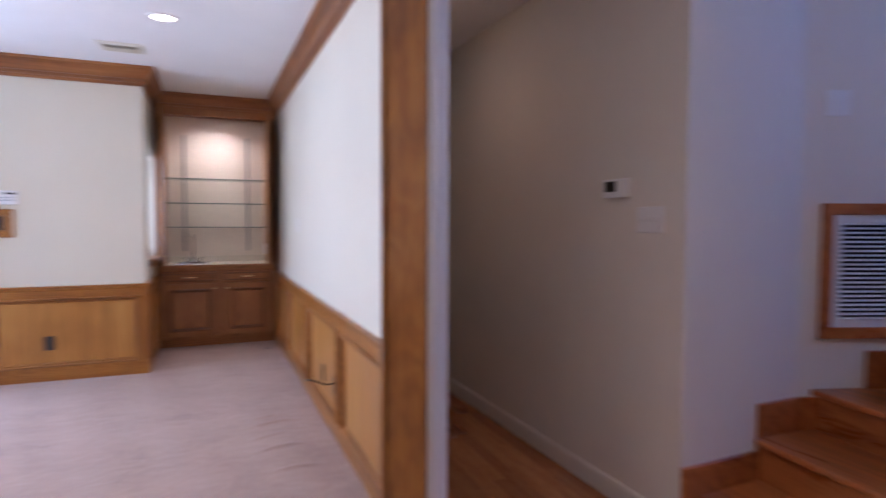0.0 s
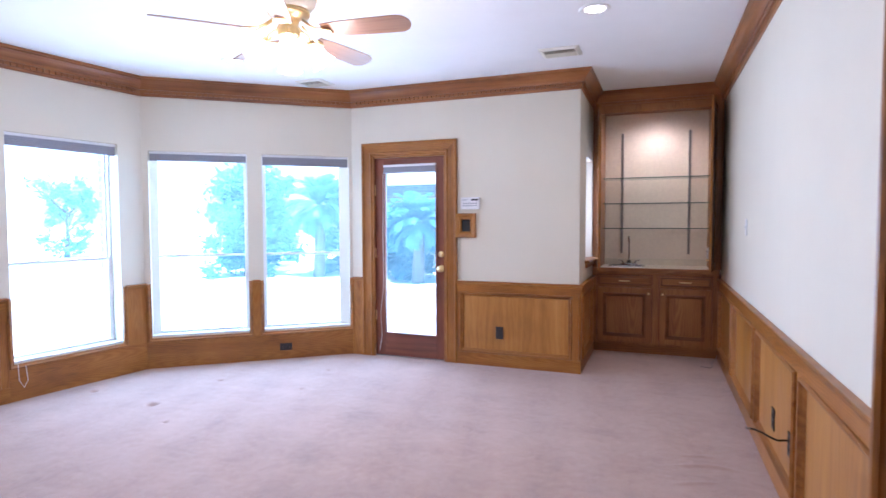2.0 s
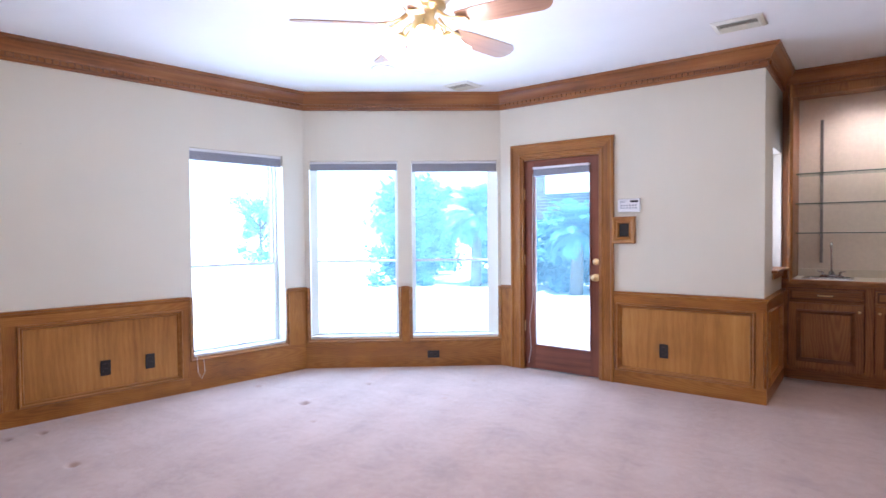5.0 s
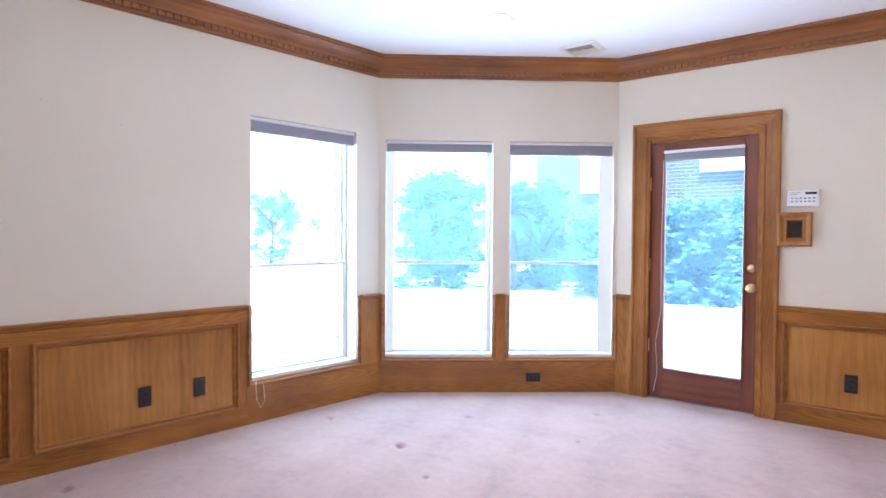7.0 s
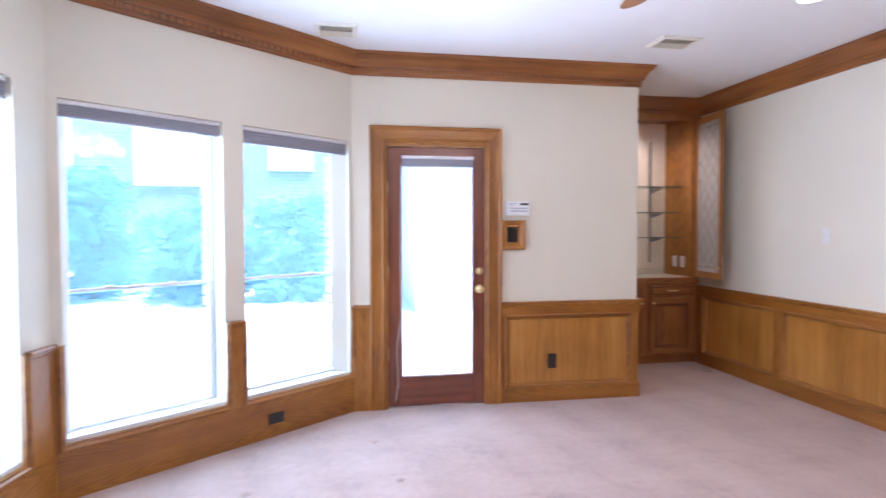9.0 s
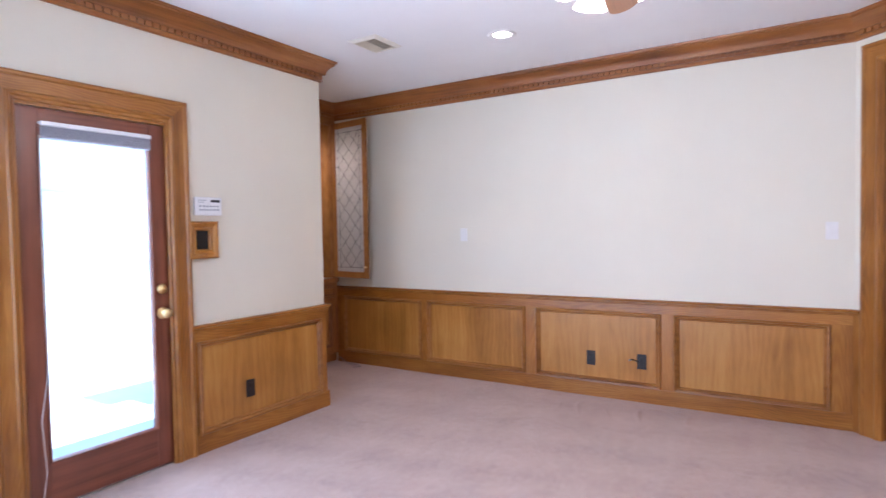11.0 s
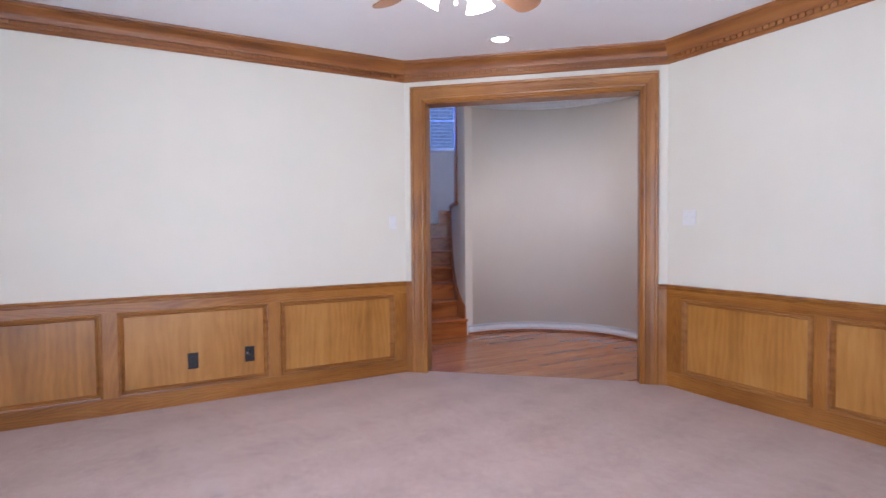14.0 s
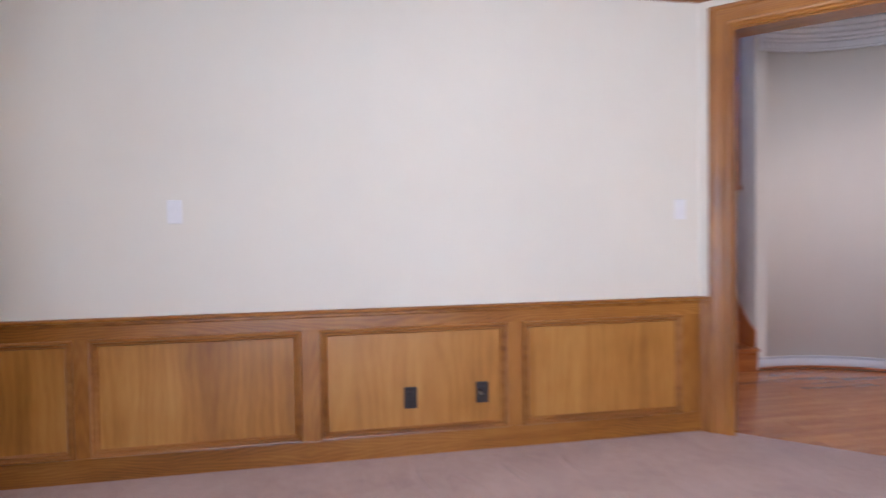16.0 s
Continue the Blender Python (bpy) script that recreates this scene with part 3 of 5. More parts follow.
MZ = [mitres(i) for i in range(8)]
L = [length(i) for i in range(8)]
wx = (W_WIN[0] - 0.034, W_WIN[1] + 0.034)
wainscot("wainscot_west", side(0), (0.0, wx[0]), [(0.30, 1.478), (1.565, 2.692)],
         [(wx[0], L[0], -0.02, 0.25, 0, MZ[0][1]), (wx[1], L[0], 0.25, 0.77, 0, MZ[0][1])],
         [(0.0, wx[0], MZ[0][0], 0), (wx[1], L[0], 0, MZ[0][1])], (0, 0), [(wx[0], wx[1], 0.252)])
bx = [(b[0] - 0.032, b[1] + 0.032) for b in B_WIN]
wainscot("wainscot_bay", side(1), (0, 0), [],
         [(0, L[1], -0.02, 0.25, *MZ[1]), (0, bx[0][0], 0.25, 0.77, MZ[1][0], 0), (bx[0][1], bx[1][0], 0.25, 0.77, 0, 0), (bx[1][1], L[1], 0.25, 0.77, 0, MZ[1][1])],
         [(0, bx[0][0], MZ[1][0], 0), (bx[0][1], bx[1][0], 0, 0), (bx[1][1], L[1], 0, MZ[1][1])], (0, 0), [(*b, 0.252) for b in bx])
wainscot("wainscot_north", side(2), (1.164, L[2]), [(1.192, 2.268)], [(0, 0.129, -0.02, 0.77, MZ[2][0], 0)],
         [(0, 0.129, MZ[2][0], 0), (1.164, L[2], 0, MZ[2][1])], (0, MZ[2][1]))
wainscot("wainscot_nook", side(3), (0, L[3]), [(0.06, 0.80)], (), [(0, L[3], MZ[3][0], 0)], (MZ[3][0], 0))
wainscot("wainscot_east", side(5), (0.0, L[5]), [(0.10, 1.078), (1.153, 2.165), (2.26, 3.283), (3.377, 4.36)], (), [(0, L[5], 0, MZ[5][1])], (0, MZ[5][1]))
wainscot("wainscot_opening", side(6), (0, 0), [], [(0, 0.058, -0.02, 0.77, MZ[6][0], 0), (2.107, L[6], -0.02, 0.77, 0, MZ[6][1])],
         [(0, 0.058, MZ[6][0], 0), (2.107, L[6], 0, MZ[6][1])])
wainscot("wainscot_south", side(7), (0, L[7]), [(0.155, 1.115), (1.205, 2.205), (2.295, 3.285), (3.375, 4.05)], (), [(0, L[7], *MZ[7])], MZ[7])
NF = side(2) @ pose(0.043, 0, 0)

CASING = [(0.0, 0.0), (0.0, 0.030), (0.008, 0.036), (0.020, 0.034), (0.028, 0.024), (0.060, 0.022), (0.092, 0.024), (0.100, 0.032), (0.112, 0.030), (0.120, 0.020), (0.132, 0.022), (0.138, 0.014), (0.138, 0.0)]


def casing(name, m, s0, s1, z1, label):
    """Two legs and a head, mitred, each with its own run of grain."""
    t = thing(name, m, label, "door casing", "", "structure")
    for k, (nm, mat) in enumerate((("leg", oak_v), ("head", oak_h), ("leg", oak_v))):
        bm = bmesh.new()
        rows = []
        for a, d in CASING:
            pts = [(s0 + a, -d, -0.02), (s0 + a, -d, z1 - a), (s1 - a, -d, z1 - a), (s1 - a, -d, -0.02)]
            rows.append((bm.verts.new(pts[k]), bm.verts.new(pts[k + 1])))
        for p, q in zip(rows, rows[1:]):
            bm.faces.new((p[0], p[1], q[1], q[0]))
        part(nm, bm, mat, t)
    return t


# wide opening to the foyer: casing, wooden jamb lining, white casing on the far side
oc = casing("trim_opening", side(6), 0.058, 2.107, 2.500, "wide moulded oak casing round a doorless opening")
bm = bmesh.new()
for a, b in ((OPEN[0] - 0.001, OPEN[0] + 0.008), (OPEN[1] - 0.008, OPEN[1] + 0.001)):
    soft_box(bm, a, b, -0.012, T + 0.004, -0.02, OPEN[3], 0.002, 1)
soft_box(bm, OPEN[0] + 0.008, OPEN[1] - 0.008, -0.012, T + 0.004, OPEN[3] - 0.010, OPEN[3] + 0.001, 0.002, 1)
part("jamb_lining", bm, oak_v, oc)
bm = bmesh.new()
moulding_arch(bm, 0.04, 2.12, -0.02, 2.49, [(a * 0.9, d) for a, d in CASING])
for v in bm.verts:
    v.co.y = T + 0.002 - v.co.y
part("foyer_side_casing", bm, white_trim, oc, "white painted casing on the foyer side")

# ---- outer glazed door ----
dc = casing("trim_door", NF, 0.086, 1.121, 2.175, "moulded oak casing round a garden door")
bm = bmesh.new()
for a, b in (((DOOR[0] - 0.043) - 0.001, (DOOR[0] - 0.043) + 0.012), ((DOOR[1] - 0.043) - 0.012, (DOOR[1] - 0.043) + 0.001)):
    box(bm, a, b, -0.01, T, -0.02, DOOR[3])
box(bm, (DOOR[0] - 0.043), (DOOR[1] - 0.043), -0.01, T, DOOR[3] - 0.012, DOOR[3] + 0.001)
part("jamb_lining", bm, oak_v, dc)
bm = bmesh.new()
soft_box(bm, (DOOR[0] - 0.043), (DOOR[1] - 0.043), 0.0, T + 0.05, -0.03, 0.008, 0.004)
part("threshold", bm, steel, dc, "aluminium threshold")

door = thing("door_1", NF, "closed reddish mahogany door with one tall glass pane", "door", "", "structure")
S0, S1, G0, G1 = 0.214, 0.996, 0.325, 0.898
for a, b, nm in ((S0, G0 + 0.004, "hinge_stile"), (G1 - 0.004, S1, "lock_stile")):
    bm = bmesh.new()
    soft_box(bm, a, b, 0.012, 0.056, 0.012, 2.020, 0.003)
    part(nm, bm, mahogany, door)
for a, b, nm in ((0.012, 0.238, "bottom_rail"), (1.932, 2.020, "top_rail")):
    bm = bmesh.new()
    soft_box(bm, G0 + 0.004, G1 - 0.004, 0.013, 0.055, a, b, 0.002)
    part(nm, bm, mahogany_h, door)
bm = bmesh.new()
moulding_ring(bm, G0 - 0.002, G1 + 0.002, 0.232, 1.938, [(0, -0.016), (0, 0.000), (0.008, 0.002), (0.014, -0.010), (0.016, -0.024)])
part("glazing_bead", bm, mahogany, door)
bm = bmesh.new()
box(bm, G0, G1, 0.030, 0.036, 0.235, 1.935)
pane = part("pane", bm, window_glass, door)
pane.visible_shadow = False
for z in (0.42, 1.06, 1.70):
    bm = bmesh.new()
    soft_box(bm, S0 - 0.013, S0 + 0.014, 0.004, 0.013, z - 0.05, z + 0.05, 0.002)
    tube(bm, [(S0 - 0.003, 0.004, z - 0.052), (S0 - 0.003, 0.004, z + 0.052)], 0.006, 8)
    part("hinge", bm, brass, door, "brass butt hinge")
for z, r, nm in ((1.058, 0.026, "deadbolt"), (0.915, 0.031, "knob")):
    bm = bmesh.new()
    prof = [(0.0, 0.0), (r + 0.004, 0.0), (r + 0.004, 0.006), (r * 0.8, 0.010)] + ([(0.012, 0.012), (0.012, 0.030), (r * 0.7, 0.036), (r * 0.95, 0.048), (r * 0.85, 0.060), (0, 0.066)] if nm == "knob" else [(r * 0.6, 0.016), (0.0, 0.017)])
    lathe(bm, prof, 24, pose(0.946, 0.012, z, 90, 0, 0))
    if nm == "deadbolt":
        soft_box(bm, 0.938, 0.954, -0.022, -0.002, z - 0.004, z + 0.004, 0.002)
    part(nm, bm, brass, door, "polished brass " + nm)

# ---- windows ----


def shade(m, s0, s1, y0, ztop, drop, label):
    t = thing("pleated_shade", m, label, "window shade", "raised pleated shades")
    bm = bmesh.new()
    soft_box(bm, s0, s1, y0, y0 + 0.045, ztop - 0.022, ztop, 0.003)
    part("headrail", bm, vinyl, t, "white headrail")
    step = (drop - 0.039) / 7
    for k in range(7):
        bm = bmesh.new()
        z0 = ztop - drop + 0.016 + k * step
        soft_box(bm, s0 + 0.003, s1 - 0.003, y0 + 0.004 + 0.004 * (k % 2), y0 + 0.042 - 0.004 * (k % 2), z0, z0 + 0.88 * step, 0.0015, 1)
        part("pleat", bm, shade_cloth, t)
    bm = bmesh.new()
    soft_box(bm, s0 + 0.002, s1 - 0.002, y0 + 0.006, y0 + 0.042, ztop - drop, ztop - drop + 0.015, 0.003)
    part("bottom_bar", bm, shade_cloth, t)
    return t


def window(name, m, hole, drop):
    s0, s1, z0, z1 = hole
    t = thing(name, m, "white vinyl single-hung window between plaster reveals", "window", "windows of the bay", "structure")
    mid = 1.052
    bm = bmesh.new()
    f = 0.018
    for a, b, c, d in ((s0, s0 + f, z0, z1), (s1 - f, s1, z0, z1), (s0 + f, s1 - f, z1 - f, z1), (s0 + f, s1 - f, z0, z0 + f)):
        soft_box(bm, a, b, 0.128, 0.196, c, d, 0.003, 1)
    part("window_frame", bm, vinyl, t)
    for a, b in ((s0 - 0.11, s0 - 0.002), (s1 + 0.002, s1 + 0.11)):
        z = z0 - 0.05
        while z < z1:
            bm = bmesh.new()
            soft_box(bm, a, b, TW + 0.002, TW + 0.105, z, z + 0.062, 0.004, 1)
            part("brick", bm, pink_brick, t)
            z += 0.072
    bm = bmesh.new()
    soft_box(bm, s0 + 0.002, s1 - 0.002, 0.002, 0.128, z0, z0 + 0.018, 0.004)
    soft_box(bm, s0 + f, s1 - f, 0.112, 0.132, z0 + 0.018, z0 + 0.034, 0.003)
    part("window_sill", bm, vinyl, t)
    for nm, a, b, y in (("lower_sash", z0 + f, mid + 0.014, 0.131), ("upper_sash", mid - 0.012, z1 - f, 0.160)):
        sash = new(nm)
        sash.parent = t
        bm = bmesh.new()
        w = 0.017
        for p, q, c, d in ((s0 + f, s0 + f + w, a, b), (s1 - f - w, s1 - f, a, b), (s0 + f + w, s1 - f - w, b - w, b), (s0 + f + w, s1 - f - w, a, a + w)):
            soft_box(bm, p, q, y, y + 0.026, c, d, 0.002, 1)
        part("sash_frame", bm, vinyl, sash)
        bm = bmesh.new()
        box(bm, s0 + f + w, s1 - f - w, y + 0.010, y + 0.015, a + w, b - w)
        pane = part("pane", bm, window_glass, sash)
        pane.visible_shadow = False
        if nm == "lower_sash":
            for c in (0.3, 0.7):
                bm = bmesh.new()
                x = s0 + (s1 - s0) * c
                soft_box(bm, x - 0.022, x + 0.022, y - 0.006, y + 0.010, b, b + 0.010, 0.003)
                part("sash_lock", bm, white_trim, sash)
    shade(m, s0 + 0.006, s1 - 0.006, 0.018, z1 - 0.002, drop, "grey pleated window shade fully raised")


window("window_1", side(0), W_WIN, 0.100)
window("window_2", side(1), B_WIN[0], 0.088)
window("window_3", side(1), B_WIN[1], 0.105)
nk = wall_frame(V[3], BACK_L)
t = thing("window_5", nk, "narrow white window beside the bar", "window", "", "structure")
bm = bmesh.new()
for a, b, c, d in ((NICHE[0], NICHE[0] + 0.03, NICHE[2], NICHE[3]), (NICHE[1] - 0.03, NICHE[1], NICHE[2], NICHE[3]), (NICHE[0] + 0.03, NICHE[1] - 0.03, NICHE[3] - 0.03, NICHE[3]), (NICHE[0] + 0.03, NICHE[1] - 0.03, NICHE[2], NICHE[2] + 0.03)):
    soft_box(bm, a, b, 0.085, 0.15, c, d, 0.003, 1)
part("window_frame", bm, vinyl, t)
bm = bmesh.new()
box(bm, NICHE[0] + 0.03, NICHE[1] - 0.03, 0.11, 0.115, NICHE[2] + 0.03, NICHE[3] - 0.03)
part("pane", bm, frosted_glass, t, "white frosted glass").visible_shadow = False
shade(NF, 0.330, 0.893, -0.024, 1.952, 0.085, "grey pleated shade folded up on the glazed door")

# cords of the shades
for nm, m, pts in (("shade_cord", side(0), [(2.80, 0.0, 0.30), (2.805, -0.036, 0.285), (2.81, -0.038, 0.16), (2.84, -0.040, 0.10), (2.87, -0.038, 0.15), (2.86, -0.036, 0.26)]),
                   ("shade_cord", NF, [(0.325, -0.012, 1.88), (0.318, -0.013, 1.2), (0.322, -0.013, 0.7), (0.285, -0.014, 0.46), (0.300, -0.014, 0.20), (0.275, -0.02, 0.06)])):
    bm = bmesh.new()
    tube(bm, pts, 0.0022, 6)
    c = ob_from(nm, bm, cord_white)
    c.matrix_world = m
    tagged(c, "thin off-white pull cord hanging from a pleated shade", "cord")
bm = bmesh.new()
lathe(bm, [(0.0, 0), (0.024, 0), (0.024, 0.004), (0.018, 0.008), (0.0, 0.008)], 20, side(1) @ pose(0.83, 0.05, 0.312))
tagged(ob_from("cord_cleat", bm, cord_white), "coil of white shade cord lying on a window sill", "cord")

# ---- wall fittings ----


def outlet(m, s, z, flat=False, cover=dark_plastic, label="dark brown duplex outlet on the oak wainscot"):
    base = m @ pose(s, -0.021 if flat else -0.009, z, 0, 90 if flat else 0, 0)
    t = thing("outlet", base, label, "outlet", "outlets on the wainscot")
    bm = bmesh.new()
    soft_box(bm, -0.036, 0.036, -0.006, 0.0, -0.059, 0.059, 0.003)
    part("cover_plate", bm, cover, t)
    for c in (-0.02, 0.02):
        bm = bmesh.new()
        soft_box(bm, -0.017, 0.017, -0.009, -0.005, c - 0.014, c + 0.014, 0.003)
        rec = part("receptacle", bm, cover, t)
        bm = bmesh.new()
        for x in (-0.007, 0.006):
            box(bm, x, x + 0.003, -0.0094, -0.0088, c - 0.004, c + 0.008)
        box(bm, -0.002, 0.003, -0.0094, -0.0088, c - 0.011, c - 0.006)
        part("slots", bm, slot_black, rec)
    return t


outlet(side(0), 2.116, 0.314)
outlet(side(0), 2.438, 0.314)
outlet(side(1), 1.270, 0.122, True, label="dark brown outlet set sideways in a low oak board")
outlet(NF, 1.545, 0.322)
outlet(side(5), 2.738, 0.312)
outlet(side(5), 3.139, 0.318)


def switch(m, s, z, gangs, label, mat=switch_cream):
    t = thing("light_switch", m @ pose(s, 0, z), label, "light switch")
    w = 0.036 + 0.023 * (gangs - 1)
    bm = bmesh.new()
    soft_box(bm, -w, w, -0.006, 0.0, -0.059, 0.059, 0.003)
    part("cover_plate", bm, mat, t)
    for g in range(gangs):
        x = (g - (gangs - 1) / 2) * 0.046
        bm = bmesh.new()
        soft_box(bm, x - 0.005, x + 0.005, -0.014, -0.005, -0.004, 0.012, 0.002)
        part("toggle", bm, mat, t)


switch(side(5), 1.558, 1.33, 1, "white cover plate with one toggle on the cream wall")
switch(side(5), 4.366, 1.328, 1, "white single light switch beside the foyer opening")
switch(side(7), 0.200, 1.335, 2, "white double light switch beside the foyer opening")

# alarm keypad and framed intercom beside the garden door
t = thing("alarm_keypad", NF, "white alarm keypad with grey keys beside a door", "keypad")
bm = bmesh.new()
soft_box(bm, 1.160, 1.352, -0.026, 0.0, 1.495, 1.611, 0.008, 3)
part("housing", bm, white_plastic, t)
bm = bmesh.new()
soft_box(bm, 1.268, 1.336, -0.028, -0.024, 1.578, 1.594, 0.002)
part("display", bm, slot_black, t)
bm = bmesh.new()
for r in range(2):
    for c in range(6):
        soft_box(bm, 1.185 + c * 0.025, 1.200 + c * 0.025, -0.029, -0.025, 1.525 + r * 0.022, 1.536 + r * 0.022, 0.002, 1)
part("keys", bm, grey_print, t)
bm = bmesh.new()
for k in range(2):
    box(bm, 1.178, 1.236 - 0.014 * k, -0.0265, -0.0255, 1.588 - k * 0.012, 1.592 - k * 0.012)
part("print", bm, grey_print, t, "small grey print, too small to read")

t = thing("intercom", NF, "small oak-framed intercom with a black grille", "intercom")
bm = bmesh.new()
moulding_ring(bm, 1.108, 1.311, 1.224, 1.457, [(0, 0), (0, 0.034), (0.008, 0.040), (0.024, 0.036), (0.036, 0.026), (0.050, 0.028), (0.058, 0.014), (0.060, 0.008)])
part("frame", bm, oak_v, t)
bm = bmesh.new()
box(bm, 1.163, 1.257, -0.010, 0.0, 1.282, 1.400)
for k in range(8):
    box(bm, 1.170, 1.250, -0.013, -0.010, 1.288 + k * 0.014, 1.295 + k * 0.014)
part("grille", bm, slot_black, t)

# picture nails left in the plaster
for m, s, z in ((side(0), 1.62, 1.98), (side(0), 2.0, 1.9), (NF, 1.70, 2.02), (side(7), 1.6, 1.98)):
    bm = bmesh.new()
    tube(bm, [(0, 0.002, 0), (0, -0.012, 0.003)], 0.0018, 6)
    n = ob_from("nail", bm, grey_metal)
    n.matrix_world = m @ pose(s, 0, z)
    tagged(n, "small nail stuck in the cream plaster", "nail", "nails stuck in the walls")

# loose cable out of an outlet
bm = bmesh.new()
tube(bm, [(3.125, -0.016, 0.335), (3.122, -0.06, 0.328), (3.115, -0.09, 0.338), (3.105, -0.12, 0.352), (3.095, -0.15, 0.360), (3.09, -0.17, 0.362)], 0.005, 8)
c = ob_from("loose_cable", bm, black_rubber)
c.matrix_world = side(5)
tagged(c, "black coaxial cable sticking out of an outlet", "cable")
bm = bmesh.new()
tube(bm, [(3.09, -0.169, 0.362), (3.087, -0.192, 0.362)], 0.0065, 8)
part("plug", bm, grey_metal, c, "grey metal cable end")
bm = bmesh.new()
tube(bm, [(0.02, -0.03, 0.05), (0.10, -0.05, 0.02), (0.22, -0.10, 0.006), (0.33, -0.09, 0.006), (0.40, -0.13, 0.006), (0.36, -0.20, 0.006)], 0.004, 8)
c = ob_from("floor_cable", bm, grey_metal)
c.matrix_world = side(5)
tagged(c, "thin grey cable lying on the carpet beside the bar", "cable")

# ---- wet bar ----
BX0, BX1, BY = -0.41, 0.828, 6.93


def raised_door(bm, x0, x1, z0, z1, y):
    w = 0.062
    for a, b, c, d in ((x0, x0 + w, z0, z1), (x1 - w, x1, z0, z1), (x0 + w, x1 - w, z1 - w, z1), (x0 + w, x1 - w, z0, z0 + w)):
        soft_box(bm, a, b, y - 0.020, y, c, d, 0.002, 1)


base = thing("bar_cabinet", pose(0, BY, 0), "dark oak bar base cabinet with two drawers and two doors", "cabinet")
# darker carcass wood deepens the shade in gaps round drawers and doors
bm = bmesh.new()
box(bm, BX0 + 0.002, BX1 - 0.002, 0.002, 0.50, 0.095, 0.845)
part("carcass", bm, mahogany, base)
bm = bmesh.new()
box(bm, BX0 + 0.002, BX1 - 0.002, 0.035, 0.48, 0.0, 0.095)
part("toe_kick", bm, cabinet_h, base, "dark recessed toe kick")
bm = bmesh.new()
for a, b in ((BX0 + 0.002, BX0 + 0.050), (0.195, 0.255), (BX1 - 0.075, BX1 - 0.022)):
    soft_box(bm, a, b, -0.018, 0.002, 0.095, 0.845, 0.002, 1)
for a, b in ((0.095, 0.125), (0.688, 0.714), (0.822, 0.845)):
    soft_box(bm, BX0 + 0.05, BX1 - 0.075, -0.017, 0.002, a, b, 0.002, 1)
part("face_frame", bm, cabinet_v, base)
for k, (a, b) in enumerate(((-0.350, 0.188), (0.262, 0.745))):
    bm = bmesh.new()
    soft_box(bm, a, b, -0.036, -0.018, 0.706, 0.816, 0.006, 3)
    dr = part("drawer_front", bm, cabinet_h, base)
    bm = bmesh.new()
    moulding_ring(bm, a + 0.012, b - 0.012, 0.718, 0.804, [(0, 0.034), (0, 0.043), (0.008, 0.045), (0.014, 0.037), (0.014, 0.034)])
    part("drawer_moulding", bm, cabinet_edge, dr)
    bm = bmesh.new()
    c = (a + b) / 2
    tube(bm, [(c - 0.05, -0.036, 0.760), (c - 0.048, -0.056, 0.760), (c, -0.062, 0.760), (c + 0.048, -0.056, 0.760), (c + 0.05, -0.036, 0.760)], 0.0062, 10)
    part("pull", bm, brass, dr, "slim brass bar pull")
    bm = bmesh.new()
    raised_door(bm, a, b, 0.120, 0.690, -0.018)
    d = part("door", bm, cabinet_v, base)
    bm = bmesh.new()
    box(bm, a + 0.060, b - 0.060, -0.028, -0.018, 0.180, 0.630)
    part("door_panel", bm, cabinet_v, d)
    bm = bmesh.new()
    moulding_ring(bm, a + 0.058, b - 0.058, 0.178, 0.632, [(0, 0.020), (0.0, 0.046), (0.010, 0.050), (0.022, 0.044), (0.032, 0.034), (0.034, 0.026)])
    part("door_moulding", bm, cabinet_edge, d)
    bm = bmesh.new()
    lathe(bm, [(0, 0), (0.010, 0), (0.010, 0.003), (0.005, 0.006), (0.005, 0.014), (0.011, 0.020), (0.010, 0.026), (0, 0.028)], 16, pose(b - 0.03 if k == 0 else a + 0.03, -0.038, 0.635, 90, 0, 0))
    part("knob", bm, brass, d, "small brass knob")

top = thing("countertop", pose(0, BY, 0), "cream laminate bar top with an oak nosing", "countertop")
bm = bmesh.new()
SX0, SX1, SY0, SY1 = -0.24, 0.08, 0.14, 0.42
for a, b, c, d in ((BX0 + 0.004, SX0, 0.0, 0.515), (SX1, BX1 - 0.012, 0.0, 0.515), (SX0, SX1, 0.0, SY0), (SX0, SX1, SY1, 0.515)):
    box(bm, a, b, c, d, 0.847, 0.890)
part("slab", bm, laminate, top)
bm = bmesh.new()
soft_box(bm, BX0 + 0.004, BX1 - 0.016, -0.040, 0.0, 0.846, 0.893, 0.008, 3)
part("nosing", bm, cabinet_h, top, "dark oak front edge")
bm = bmesh.new()
soft_box(bm, BX0 + 0.03, BX1 - 0.03, 0.495, 0.515, 0.891, 0.960, 0.002)
part("backsplash", bm, laminate, top)

sink = thing("bar_sink", pose(-0.08, BY + 0.28, 0.0), "small stainless bar sink let into the counter", "sink")
bm = bmesh.new()
b2 = bmesh.new()
loops = []
for inset, z in ((0.0, 0.891), (0.002, 0.896), (0.030, 0.897), (0.040, 0.888), (0.048, 0.78), (0.075, 0.75)):
    hx, hy = 0.190 - inset, 0.165 - inset
    loops.append([b2.verts.new((sx * hx, sy * hy, z)) for sx, sy in ((-1, -1), (1, -1), (1, 1), (-1, 1))])
for p, q in zip(loops, loops[1:]):
    for k in range(4):
        b2.faces.new((p[k], p[(k + 1) % 4], q[(k + 1) % 4], q[k]))
b2.faces.new(loops[-1])
join(bm, b2)
part("basin", bm, steel, sink)
bm = bmesh.new()
lathe(bm, [(0, 0.7505), (0.03, 0.7505), (0.03, 0.753), (0.022, 0.7515), (0, 0.7515)], 20)
